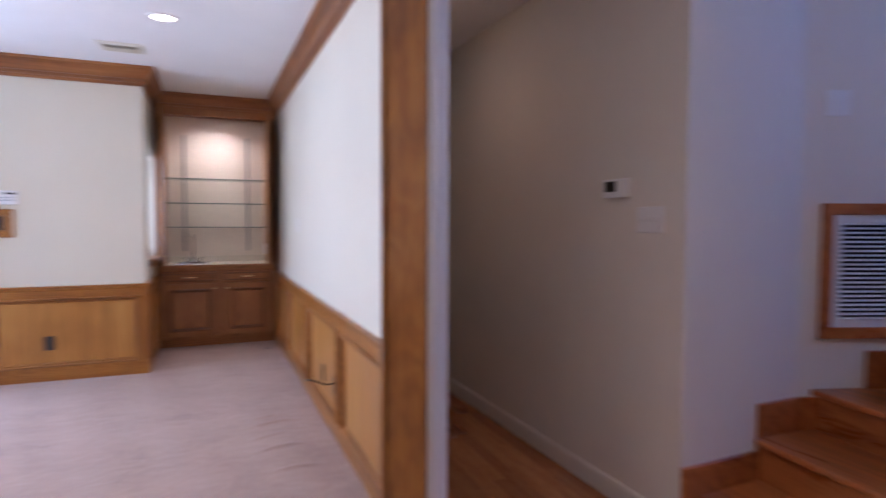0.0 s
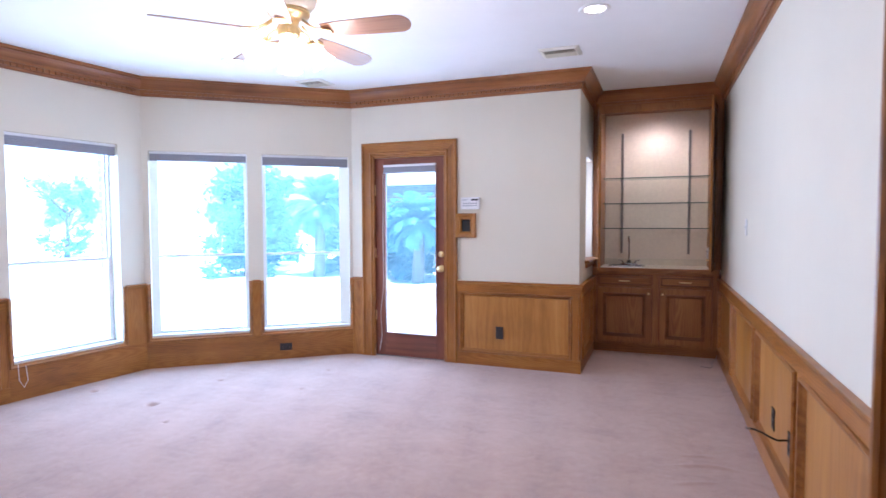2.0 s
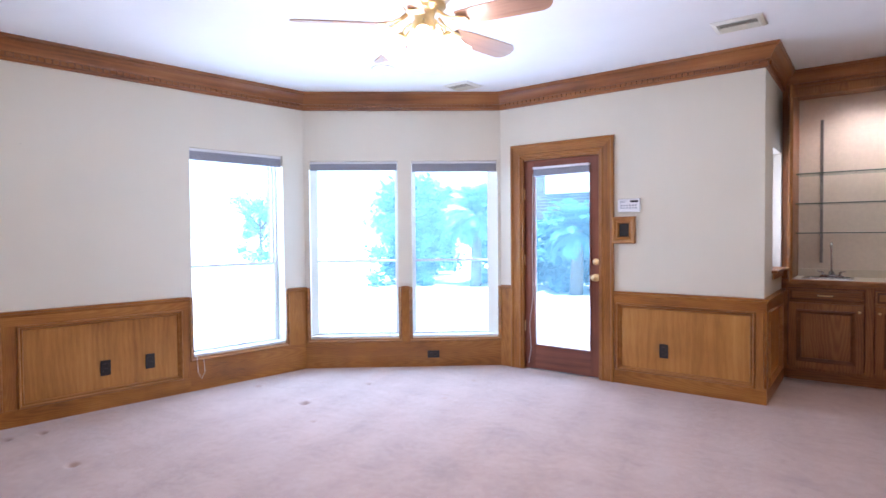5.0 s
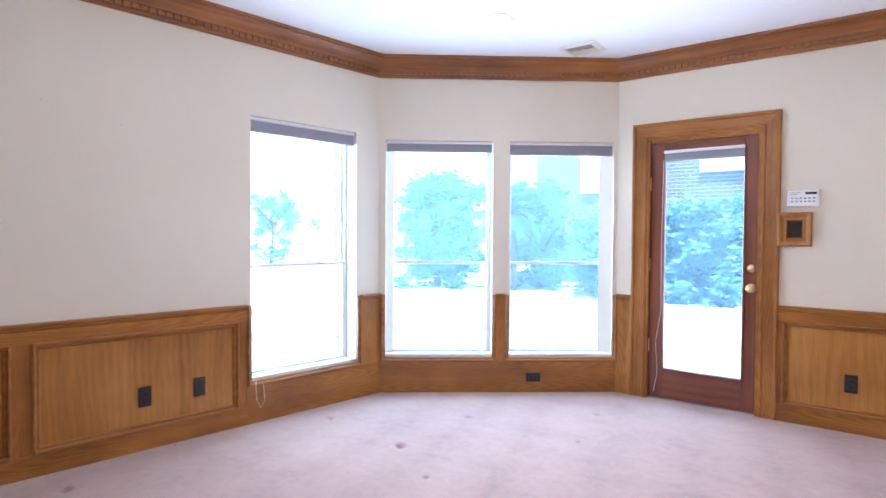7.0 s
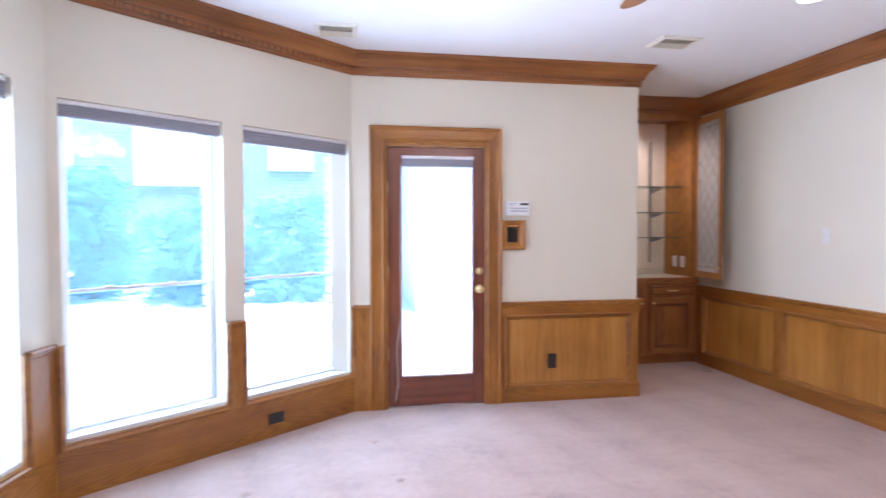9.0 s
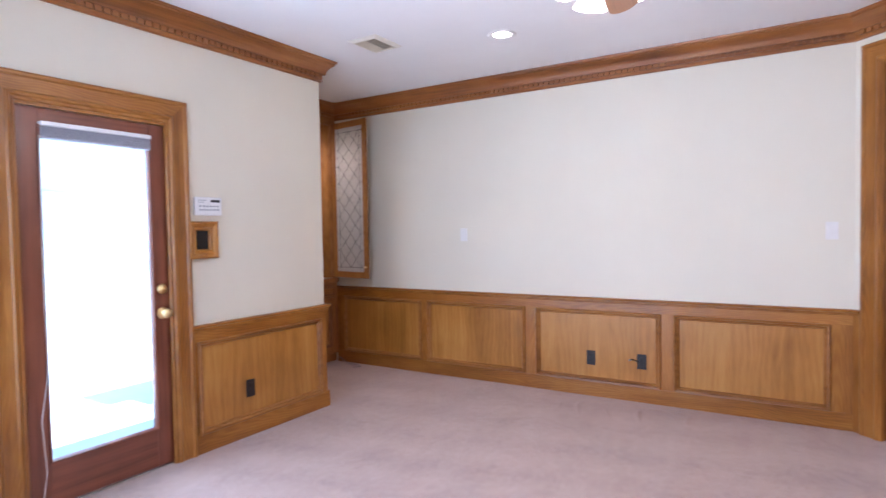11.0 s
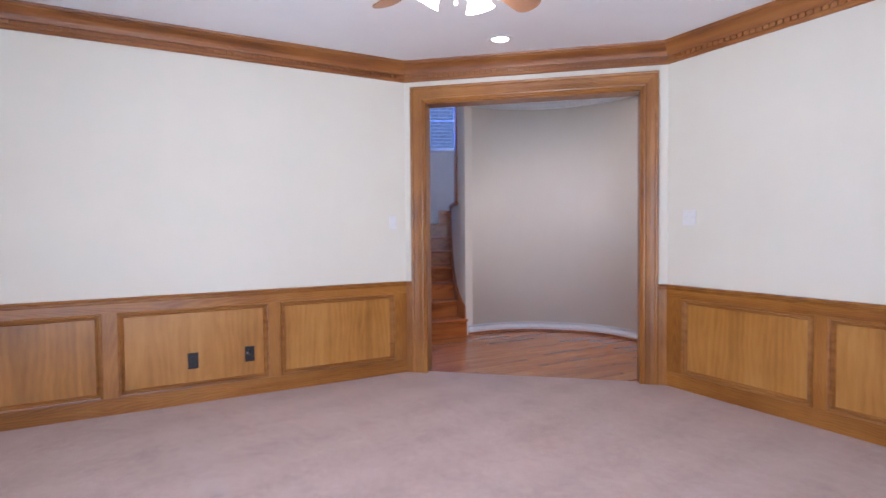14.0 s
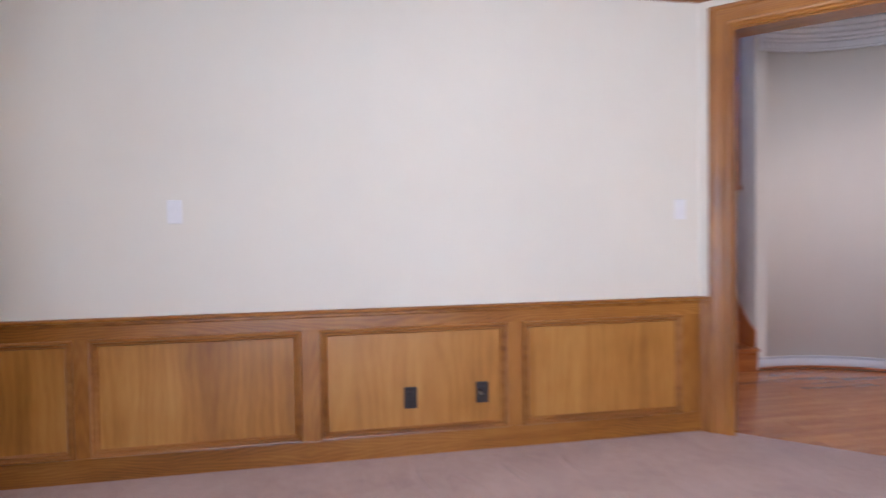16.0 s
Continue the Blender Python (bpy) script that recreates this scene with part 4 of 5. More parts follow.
part("drain", bm, steel, sink)
fa = thing("bar_faucet", pose(-0.06, BY + 0.41, 0.897), "tall slim chrome bar faucet behind the sink", "faucet")
bm = bmesh.new()
lathe(bm, [(0, 0), (0.075, 0), (0.078, 0.010), (0.060, 0.018), (0.022, 0.022), (0.016, 0.05), (0, 0.05)], 24, Matrix.Diagonal((1.2, 0.45, 1, 1)))
part("escutcheon", bm, steel, fa)
bm = bmesh.new()
tube(bm, [(0, 0, 0.02), (0, 0, 0.25), (0, -0.012, 0.29), (0, -0.045, 0.31), (0, -0.08, 0.295), (0, -0.092, 0.26)], 0.009, 12)
part("spout", bm, steel, fa)
for x in (-0.065, 0.065):
    bm = bmesh.new()
    tube(bm, [(x, 0, 0.012), (x, 0, 0.04)], 0.011, 12)
    tube(bm, [(x, 0, 0.042), (x * 1.7, -0.02, 0.052)], 0.005, 8)
    part("lever", bm, steel, fa)

# upper bar cupboard, open doors with leaded glass
UX0, UX1, UZ1 = -0.335, 0.735, 2.492
up = thing("bar_hutch", pose(0, BY, 0), "dark oak bar hutch, lit from above, doors wide open", "cabinet")
bm = bmesh.new()
for a, b in ((BX0 + 0.002, UX0), (UX1, BX1 - 0.004)):
    soft_box(bm, a, b, -0.020, 0.004, 0.894, 2.565, 0.003, 1)
soft_box(bm, UX0, UX1, -0.020, 0.004, UZ1, 2.565, 0.003, 1)
part("face_frame", bm, cabinet_v, up)
for a, b in ((BX0 + 0.002, UX0 + 0.006), (UX1 - 0.006, BX1 - 0.010)):
    bm = bmesh.new()
    box(bm, a, b, 0.005, 0.515, 0.894, 2.60)
    part("side_panel", bm, oak_v if a > 0 else cabinet_v, up)
bm = bmesh.new()
box(bm, UX0 + 0.007, UX1 - 0.007, 0.497, 0.516, 0.962, 2.60)
part("back_panel", bm, lining, up, "cream back panel lit by a downlight")
bm = bmesh.new()
box(bm, UX0 + 0.007, UX1 - 0.007, 0.005, 0.496, 2.555, 2.60)
part("top_panel", bm, cabinet_v, up)
for x in (-0.145, 0.545):
    bm = bmesh.new()
    soft_box(bm, x - 0.012, x + 0.012, 0.484, 0.496, 1.02, 2.35, 0.002, 1)
    for k in range(26):
        box(bm, x - 0.003, x + 0.003, 0.4825, 0.4845, 1.04 + k * 0.05, 1.064 + k * 0.05)
    part("shelf_standard", bm, grey_metal, up, "slotted grey metal standard")
for z in (1.295, 1.560, 1.830):
    sh = thing("glass_shelf", pose(0, BY, z), "clear glass shelf on grey metal brackets", "shelf", "glass shelves of the bar")
    bm = bmesh.new()
    box(bm, UX0 + 0.012, UX1 - 0.012, 0.175, 0.478, 0.0, 0.008)
    g = part("pane", bm, shelf_glass, sh)
    g.visible_shadow = False
    bm = bmesh.new()
    box(bm, UX0 + 0.012, UX1 - 0.012, 0.1715, 0.1745, -0.0005, 0.0085)
    part("front_edge", bm, glass_edge, sh, "greenish polished edge")
    for x in (-0.145, 0.545):
        bm = bmesh.new()
        v = [(x - 0.003, 0.484, -0.002), (x - 0.003, 0.484, -0.055), (x - 0.003, 0.25, -0.012), (x - 0.003, 0.25, -0.002)]
        a = [bm.verts.new(p) for p in v]
        b = [bm.verts.new((p[0] + 0.006, p[1], p[2])) for p in v]
        bm.faces.new(a)
        bm.faces.new(b[::-1])
        for k in range(4):
            bm.faces.new((a[k], b[k], b[(k + 1) % 4], a[(k + 1) % 4]))
        part("bracket", bm, grey_metal, sh)
for y in (7.06, 7.20):
    outlet(wall_frame((UX1 - 0.0065, 8), (UX1 - 0.0065, 6)), 8 - y, 1.045, cover=white_plastic, label="cream outlet on the side panel of the bar")


def leaded_door(hinge, angle, label):
    """Local x runs from the hinge to the free edge."""
    w, z0, z1 = 0.535, 0.905, 2.500
    t = thing("leaded_glass_door", Matrix.Translation((hinge[0], hinge[1], 0)) @ pose(0, 0, 0, 0, 0, angle), label, "cabinet door", "open bar doors")
    f = 0.062
    for nm, a, b, c, d in (("hinge_stile", 0, f, z0, z1), ("free_stile", w - f, w, z0, z1), ("top_rail", f, w - f, z1 - f, z1), ("bottom_rail", f, w - f, z0, z0 + f)):
        bm = bmesh.new()
        soft_box(bm, a, b, -0.010, 0.010, c, d, 0.003, 1)
        part(nm, bm, oak_v, t)
    bm = bmesh.new()
    box(bm, f - 0.004, w - f + 0.004, -0.002, 0.002, z0 + f - 0.004, z1 - f + 0.004)
    part("glass", bm, obscured_glass, t, "pale textured glass")
    bm = bmesh.new()
    g0, g1, h0, h1 = f, w - f, z0 + f, z1 - f
    bars = []
    bw = 0.045
    for x in (g0 + bw, g1 - bw):
        bars.append(((x, h0), (x, h1)))
    for z in (h0 + bw, h1 - bw):
        bars.append(((g0, z), (g1, z)))
    rows = 8
    step = (h1 - h0 - 2 * bw) / rows
    mid = (g0 + g1) / 2
    for k in range(rows):
        a, b = h0 + bw + k * step, h0 + bw + (k + 1) * step
        for xa, xb in ((g0 + bw, mid), (mid, g1 - bw)):
            bars.append(((xa, a), (xb, b)))
            bars.append(((xa, b), (xb, a)))
        if k:
            bars.append(((g0, a), (g0 + bw, a)))
            bars.append(((g1 - bw, a), (g1, a)))
    for p, q in bars:
        tube(bm, [(p[0], 0, p[1]), (q[0], 0, q[1])], 0.0035, 6)
    part("lead_cames", bm, lead, t, "dark lead lattice")
    bm = bmesh.new()
    lathe(bm, [(0, 0), (0.008, 0), (0.005, 0.006), (0.011, 0.016), (0.009, 0.022), (0, 0.024)], 14, pose(w - 0.03, -0.010, 1.02, 90, 0, 0))
    part("knob", bm, brass, t)


leaded_door((0.760, BY - 0.024), 262, "oak cabinet door with leaded obscured glass, swung open")
leaded_door((-0.352, BY - 0.024), 277, "oak cabinet door with leaded obscured glass, swung open beside the narrow window")

# wooden sill under the nook window
bm = bmesh.new()
soft_box(bm, NICHE[0] - 0.05, NICHE[1] + 0.03, -0.045, 0.098, 0.975, 1.002, 0.006)
soft_box(bm, NICHE[0] - 0.03, NICHE[1] + 0.01, -0.022, -0.001, 0.925, 0.974, 0.006)
c = ob_from("sill_nook", bm, cabinet_h)
c.matrix_world = wall_frame(V[3], BACK_L)
tagged(c, "dark oak sill under a narrow window", "sill", kind="structure")

# ---- ceiling fittings ----


def can_light(x, y, z, name="recessed_light", watts=1.8, lit=True, tone=(1, 0.90, 0.76), cone=120, aim=None):
    t = thing(name, pose(x, y, z), "round white recessed downlight, switched on" if lit else "round white recessed downlight", "downlight", "recessed downlights")
    bm = bmesh.new()
    lathe(bm, [(0.062, 0.0005), (0.066, -0.006), (0.090, -0.007), (0.098, -0.002), (0.098, 0.0005)], 36)
    part("trim_ring", bm, white_trim, t)
    bm = bmesh.new()
    lathe(bm, [(0.0, -0.0045), (0.035, -0.0042), (0.064, -0.001)], 36)
    part("lens", bm, can_glow if lit else white_trim, t, "glowing lens" if lit else "")
    if lit:
        lamp("downlight_lamp", "SPOT", look((x, y, z - 0.02), aim or (x, y, 0)), watts, tone, radius=0.05, cone=cone)


can_light(-0.134, 4.48, H)
can_light(-0.053, 2.07, H)
can_light(-3.03, 4.55, H)


def vent(x, y, w, d, turn):
    t = thing("ceiling_vent", pose(x, y, H, 0, 0, turn), "cream metal ceiling air register with slanted louvres", "air vent", "ceiling registers")
    bm = bmesh.new()
    f = 0.035
    b = bmesh.new()
    loops = []
    for a, z in ((0, -0.0005), (0, -0.004), (f * 0.7, -0.016), (f, -0.016), (f, -0.006)):
        loops.append([b.verts.new((sx * (w / 2 - a), sy * (d / 2 - a), z)) for sx, sy in ((-1, -1), (1, -1), (1, 1), (-1, 1))])
    for p, q in zip(loops, loops[1:]):
        for k in range(4):
            b.faces.new((p[k], p[(k + 1) % 4], q[(k + 1) % 4], q[k]))
    join(bm, b)
    part("frame", bm, vent_enamel, t)
    bm = bmesh.new()
    box(bm, -w / 2 + f, w / 2 - f, -d / 2 + f, d / 2 - f, -0.005, -0.001)
    part("backing", bm, vent_shadow, t)
    n = 9
    for k in range(n):
        y0 = -d / 2 + f + (d - 2 * f) * (k + 0.5) / n
        bm = bmesh.new()
        b = bmesh.new()
        box(b, -w / 2 + f, w / 2 - f, -0.010, 0.010, -0.0008, 0.0008)
        join(bm, b, pose(0, y0, -0.012, 16 if k < n / 2 else -16, 0, 0))
        part("slat", bm, vent_tan, t)


vent(-2.838, 5.435, 0.28, 0.26, 0)
vent(-0.485, 5.305, 0.31, 0.25, 0)

# ceiling fan with a four-light kit
FX, FY = -1.605, 3.345
BZ = 2.397
fan = thing("ceiling_fan", pose(FX, FY, 0), "cream and brass ceiling fan with wooden blades and lit glass shades", "ceiling fan")
bm = bmesh.new()
lathe(bm, [(0.0, H - 0.002), (0.100, H - 0.002), (0.118, H - 0.03), (0.138, H - 0.075), (0.146, H - 0.13), (0.142, H - 0.165), (0.115, H - 0.20), (0.0, H - 0.205)], 40)
part("motor_housing", bm, cream_enamel, fan)
bm = bmesh.new()
lathe(bm, [(0.148, H - 0.118), (0.151, H - 0.124), (0.151, H - 0.140), (0.147, H - 0.146)], 40)
lathe(bm, [(0.0, H - 0.205), (0.110, H - 0.203), (0.112, H - 0.222), (0.078, H - 0.232), (0.056, H - 0.25), (0.050, H - 0.29), (0.058, H - 0.30), (0.058, H - 0.328), (0.046, H - 0.342), (0.026, H - 0.352), (0.012, H - 0.364), (0.0, H - 0.367)], 32)
part("brass_hub", bm, brass, fan, "polished brass hub and bands")
for k in range(5):
    ang = 8.5 + 72 * k
    rot = pose(0, 0, BZ, 0, 0, ang)
    bm = bmesh.new()
    b = bmesh.new()
    n = 14
    pts = [(0.195, -0.050), (0.30, -0.060), (0.45, -0.066), (0.58, -0.068)] + [(0.612 + 0.068 * math.sin(math.pi * j / n), -0.068 * math.cos(math.pi * j / n)) for j in range(n + 1)] + [(0.58, 0.068), (0.45, 0.066), (0.30, 0.060), (0.195, 0.050)]
    lo = [b.verts.new((x, y, -0.003)) for x, y in pts]
    hi = [b.verts.new((x, y, 0.003)) for x, y in pts]
    b.faces.new(lo[::-1])
    b.faces.new(hi)
    for j in range(len(lo)):
        q = (j + 1) % len(lo)
        b.faces.new((lo[j], lo[q], hi[q], hi[j]))
    join(bm, b, pose(0, 0, 0, -16, 0, 0))
    blade = part("blade", bm, blade_wood, fan, "brown wood-grain blade with a rounded tip")
    blade.matrix_local = rot
    bm = bmesh.new()
    for s in (-1, 1):
        tube(bm, [(0.085, 0.014 * s, 0.055), (0.13, 0.018 * s, 0.020), (0.17, 0.035 * s, -0.004), (0.215, 0.040 * s, -0.010), (0.25, 0.012 * s, -0.011)], [0.007, 0.007, 0.006, 0.006, 0.004], 8)
    soft_box(bm, 0.185, 0.245, -0.030, 0.030, -0.014, -0.006, 0.002, 1)
    iron = part("blade_iron", bm, brass, fan, "scrolled brass blade iron")
    iron.matrix_local = rot
for k in range(4):
    ang = 35 + 90 * k
    rot = pose(0, 0, 0, 0, 0, ang)
    bm = bmesh.new()
    tube(bm, [(0.045, 0, 2.400), (0.072, 0, 2.402), (0.100, 0, 2.382), (0.114, 0, 2.354)], 0.007, 10)
    lathe(bm, [(0.0, 0.010), (0.020, 0.008), (0.024, -0.012), (0.020, -0.02)], 16, pose(0.116, 0, 2.348, 0, -34, 0))
    arm = part("lamp_arm", bm, brass, fan)
    arm.matrix_local = rot
    bm = bmesh.new()
    lathe(bm, [(0.020, 0.0), (0.036, -0.018), (0.043, -0.048), (0.049, -0.082), (0.062, -0.112), (0.069, -0.120), (0.062, -0.117), (0.046, -0.084), (0.040, -0.048), (0.032, -0.018), (0.0, -0.006)], 24, pose(0.118, 0, 2.338, 0, -34, 0) @ Matrix.Scale(0.98, 4))
    sh = part("shade", bm, lamp_glow, fan, "glowing frosted tulip glass shade")
    sh.matrix_local = rot
    p = pose(FX, FY, 0) @ rot @ Vector((0.222, 0, 2.185))
    lamp("fan_lamp", "POINT", Matrix.Translation(p), 1.35, (1, 0.90, 0.76), radius=0.05)
for dx, ln in ((0.03, 0.14), (-0.035, 0.10)):
    bm = bmesh.new()
    tube(bm, [(dx, 0.02, 2.37), (dx, 0.021, 2.37 - ln)], 0.0015, 6)
    ch = part("pull_chain", bm, brass, fan)
    bm = bmesh.new()
    lathe(bm, [(0, 0.0), (0.006, -0.004), (0.009, -0.018), (0.006, -0.028), (0, -0.03)], 14, pose(dx, 0.021, 2.37 - ln))
    part("chain_bob", bm, cream_enamel, ch)

# downlight inside the bar hutch
can_light(0.20, BY + 0.13, 2.554, "bar_light", 6.5, cone=160)

# ---- foyer, corridor, stairs ----
RC, RR = (0.905, 0.875), 1.24
FH = 2.95


def arc(bm, r, a0, a1, z0, z1, thick, n=72):
    """Curved wall, its face towards the centre."""
    rows = []
    for k in range(n + 1):
        a = radians(a0 + (a1 - a0) * k / n)
        c, s = math.cos(a), math.sin(a)
        rows.append([bm.verts.new((RC[0] + q * c, RC[1] + q * s, z)) for q, z in ((r, z0), (r, z1), (r + thick, z1), (r + thick, z0))])
    for p, q in zip(rows, rows[1:]):
        for k in range(4):
            bm.faces.new((p[k], p[(k + 1) % 4], q[(k + 1) % 4], q[k])).smooth = k == 0
    bm.faces.new(rows[0])
    bm.faces.new(rows[-1][::-1])


bm = bmesh.new()
arc(bm, RR, 7.5, -178, -0.1, FH + 0.1, 0.12)
tagged(ob_from("wall_rotunda", bm, hall_paint), "cream curved wall of the round foyer", "wall", kind="structure")
bm = bmesh.new()
arc(bm, RR - 0.013, 7.4, -177.5, -0.005, 0.082, 0.012)
arc(bm, RR - 0.009, 7.4, -177.5, 0.0825, 0.092, 0.008)
arc(bm, RR - 0.014, 7.4, -177.5, 0.0925, 0.104, 0.013)
tagged(ob_from("baseboard", bm, trim_satin), "white baseboard following the curved wall", "baseboard", kind="structure")
bm = bmesh.new()
arc(bm, RR - 0.026, 7.4, -177.5, 0.0, 0.020, 0.0125)
tagged(ob_from("shoe_mould", bm, stair_wood), "narrow wooden shoe mould along the floor", "trim", kind="structure")
t = thing("crown_foyer", Matrix.Identity(4), "white dentilled crown moulding round the foyer", "crown moulding", "", "structure")
bm = bmesh.new()
for r0, z0, z1 in ((0.030, 2.725, 2.745), (0.018, 2.745, 2.800), (0.050, 2.800, 2.825), (0.075, 2.825, 2.860), (0.110, 2.860, 2.900), (0.130, 2.900, FH)):
    arc(bm, RR - r0, 7.4, -177.5, z0, z1, r0 - 0.001)
part("crown_run", bm, white_trim, t)
bm = bmesh.new()
k = 6.5
while k > -176:
    b = bmesh.new()
    box(b, RR - 0.030, RR - 0.017, -0.015, 0.015, 2.755, 2.792)
    join(bm, b, pose(RC[0], RC[1], 0, 0, 0, k))
    k -= 2.3
tagged(part("dentil_band", bm, white_trim, t), kind="stuff")

HALL_E0, HALL_E1 = (1.88, 6.6), (1.975, 2.04)
wall("wall_corridor", HALL_E0, HALL_E1, label="cream painted corridor wall with a thermostat", mat=hall_paint, e1=0.0, h=FH + 0.1, e0=0.1, t=0.12)
wall("wall_corridor_end", (1.0, 6.5), (1.99, 6.45), label="far end wall of the dim corridor", mat=hall_paint, h=FH + 0.1, e0=0.0, e1=0.0, t=0.1)
bm = bmesh.new()
run(bm, 0.1, (Vector(HALL_E1) - Vector(HALL_E0)).length, [(0, 0.0), (0.014, 0.0), (0.014, 0.085), (0.008, 0.10), (0, 0.102)])
c = ob_from("baseboard_corridor", bm, hall_paint)
c.matrix_world = wall_frame(HALL_E0, HALL_E1)
tagged(c, "painted baseboard along the corridor wall", "baseboard", kind="structure")
bm = bmesh.new()
box(bm, 1.03, 2.2, 2.12, 6.7, H, H + 0.1)
tagged(ob_from("ceiling_corridor", bm, ceiling_paint), "low white ceiling of the corridor", "ceiling", kind="structure")
bm = bmesh.new()
lathe(bm, [(0.0, FH), (1.42, FH), (1.42, FH + 0.1), (0.0, FH + 0.1)], 64, pose(RC[0], RC[1], 0))
box(bm, 0.9, 2.12, 1.1, 2.16, FH - 0.001, FH + 0.098)
tagged(ob_from("ceiling_foyer", bm, ceiling_paint), "round white ceiling of the foyer", "ceiling", kind="structure")
bm = bmesh.new()
for a, b, c0, d in ((1.0, 2.12, 2.10, 2.14),):
    box(bm, a, b, c0, d, H, FH)
tagged(ob_from("corridor_header", bm, hall_paint), "plaster drop above the corridor mouth", "wall", kind="structure")
can_light(0.42, -0.02, FH, "unseen_foyer_light", 1.7, True, (1, 0.84, 0.66), 165)
# two further downlights, added out of view to brighten the curved wall
can_light(0.75, 1.05, FH, "unseen_foyer_light", 1.4, True, (1.0, 0.86, 0.70), 168)
can_light(0.22, 1.42, FH, "unseen_foyer_light", 11, True, (1.0, 0.94, 0.86), 82, (1.85, -0.15, -0.25))
# unseen orange lamp, added to give the cream corridor wall a tan cast
can_light(1.14, 3.5, H, "corridor_fill", 0.9, True, (1, 0.46, 0.13), 165)

cw = wall_frame(HALL_E0, HALL_E1)
t = thing("thermostat", cw @ pose(4.16, 0, 0), "white thermostat with a dark display on the corridor wall", "thermostat")
bm = bmesh.new()
soft_box(bm, -0.10, 0.06, -0.028, 0, 1.482, 1.570, 0.006, 3)
part("housing", bm, white_plastic, t)
bm = bmesh.new()
soft_box(bm, -0.085, -0.005, -0.030, -0.027, 1.510, 1.560, 0.002)
part("display", bm, slot_black, t)
switch(cw, 4.36, 1.375, 3, "white triple light switch below a thermostat", white_trim)

# stair: straight flight behind the curved wall, oak treads
SO = Vector((2.17, 1.09, 0))
SU = Vector((math.cos(radians(-22)), math.sin(radians(-22)), 0))
SM = Matrix(((SU.x, -SU.y, 0, SO.x), (SU.y, SU.x, 0, SO.y), (0, 0, 1, 0), (0, 0, 0, 1)))
stair = thing("staircase", pose(0, 0, 0), "polished reddish-brown timber staircase rising behind the curved wall", "staircase")
RISE, N = 0.193, 7


def inner_edge(x):
    """South edge of the flight in plan, bending gently as it rises."""
    k = max(0.0, x - 2.17)
    return 1.065 - 0.60 * k * k / (k + 0.42)


def flight_edge(x):
    """North edge: the foot wall, then the outer wall."""
    return 2.046 if x < 2.70 else 2.066 - (x - 2.70) * 0.349


def slab(bm, corners, z0, z1):
    lo = [bm.verts.new((x, y, z0)) for x, y in corners]
    hi = [bm.verts.new((x, y, z1)) for x, y in corners]
    bm.faces.new(lo[::-1])
    bm.faces.new(hi)
    for k in range(len(lo)):
        q = (k + 1) % len(lo)
        bm.faces.new((lo[k], lo[q], hi[q], hi[k]))


IN_X = [2.10 + 0.25 * k for k in range(N + 1)]
OUT_X = [2.10 + 0.345 * k for k in range(N + 1)]
for k in range(N):
    a, b = IN_X[k], OUT_X[k]
    c, d = (IN_X[k + 1], OUT_X[k + 1]) if k < N - 1 else (5.0, 5.5)
    z = RISE * (k + 1)
    bm = bmesh.new()
    slab(bm, [(a, inner_edge(a)), (a + 0.02, inner_edge(a + 0.02)), (b + 0.02, flight_edge(b + 0.02)), (b, flight_edge(b))], z - RISE - (0.02 if k == 0 else 0), z - 0.028)
    part("riser", bm, stair_wood, stair)
    bm = bmesh.new()
    slab(bm, [(a - 0.028, inner_edge(a)), (c + 0.02, inner_edge(c)), (d + 0.02, flight_edge(d)), (b - 0.028, flight_edge(b))], z - 0.028, z)
    bmesh.ops.bevel(bm, geom=[e for e in bm.edges if max(abs(e.verts[0].co.x - a + 0.028), abs(e.verts[1].co.x - b + 0.028)) < 0.002 or max(abs(e.verts[1].co.x - a + 0.028), abs(e.verts[0].co.x - b + 0.028)) < 0.002], offset=0.009, segments=3, profile=0.5, affect="EDGES")
    part("tread", bm, stair_wood, stair)
bm = bmesh.new()
slab(bm, [(3.72, inner_edge(3.72)), (4.9, inner_edge(4.9)), (4.9, inner_edge(4.9) + 0.25), (3.80, inner_edge(3.72) + 0.17)], RISE * N, RISE * (N + 1))
part("winder_tread", bm, stair_wood, stair)


def along_edge(x0, x1, z0, z1, y0, y1, n=24):
    """Strip that follows the bend of the flight; z0 and z1 are functions of x."""
    bm = bmesh.new()
    rows = []
    for k in range(n + 1):
        x = x0 + (x1 - x0) * k / n
        y = inner_edge(x)
        rows.append([bm.verts.new(p) for p in ((x, y + y0, z0(x)), (x, y + y0, z1(x)), (x, y + y1, z1(x)), (x, y + y1, z0(x)))])
    for p, q in zip(rows, rows[1:]):
        for k in range(4):
            bm.faces.new((p[k], p[(k + 1) % 4], q[(k + 1) % 4], q[k]))
    bm.faces.new(rows[0])
    bm.faces.new(rows[-1][::-1])
    bmesh.ops.recalc_face_normals(bm, faces=bm.faces[:])
    return bm


part("skirt", along_edge(2.124, 3.9, lambda x: -0.02, lambda x: 0.34 + RISE / 0.25 * (x - 2.124) if x < 3.55 else 1.41, 0.0, 0.016), stair_wood, stair, "dark timber skirting that follows the steps")


def stair_wall(name, p, q, z0, z1, t0, label, mat=hall_paint, holes=()):
    bm = bmesh.new()
    ln = (Vector(q) - Vector(p)).length
    wall_body(bm, 0, ln, z0, z1, t0, list(holes))
    ob = ob_from(name, bm, mat)
    ob.matrix_world = SM @ wall_frame(p, q)
    return tagged(ob, label, "wall", kind="structure")


SH = 4.6
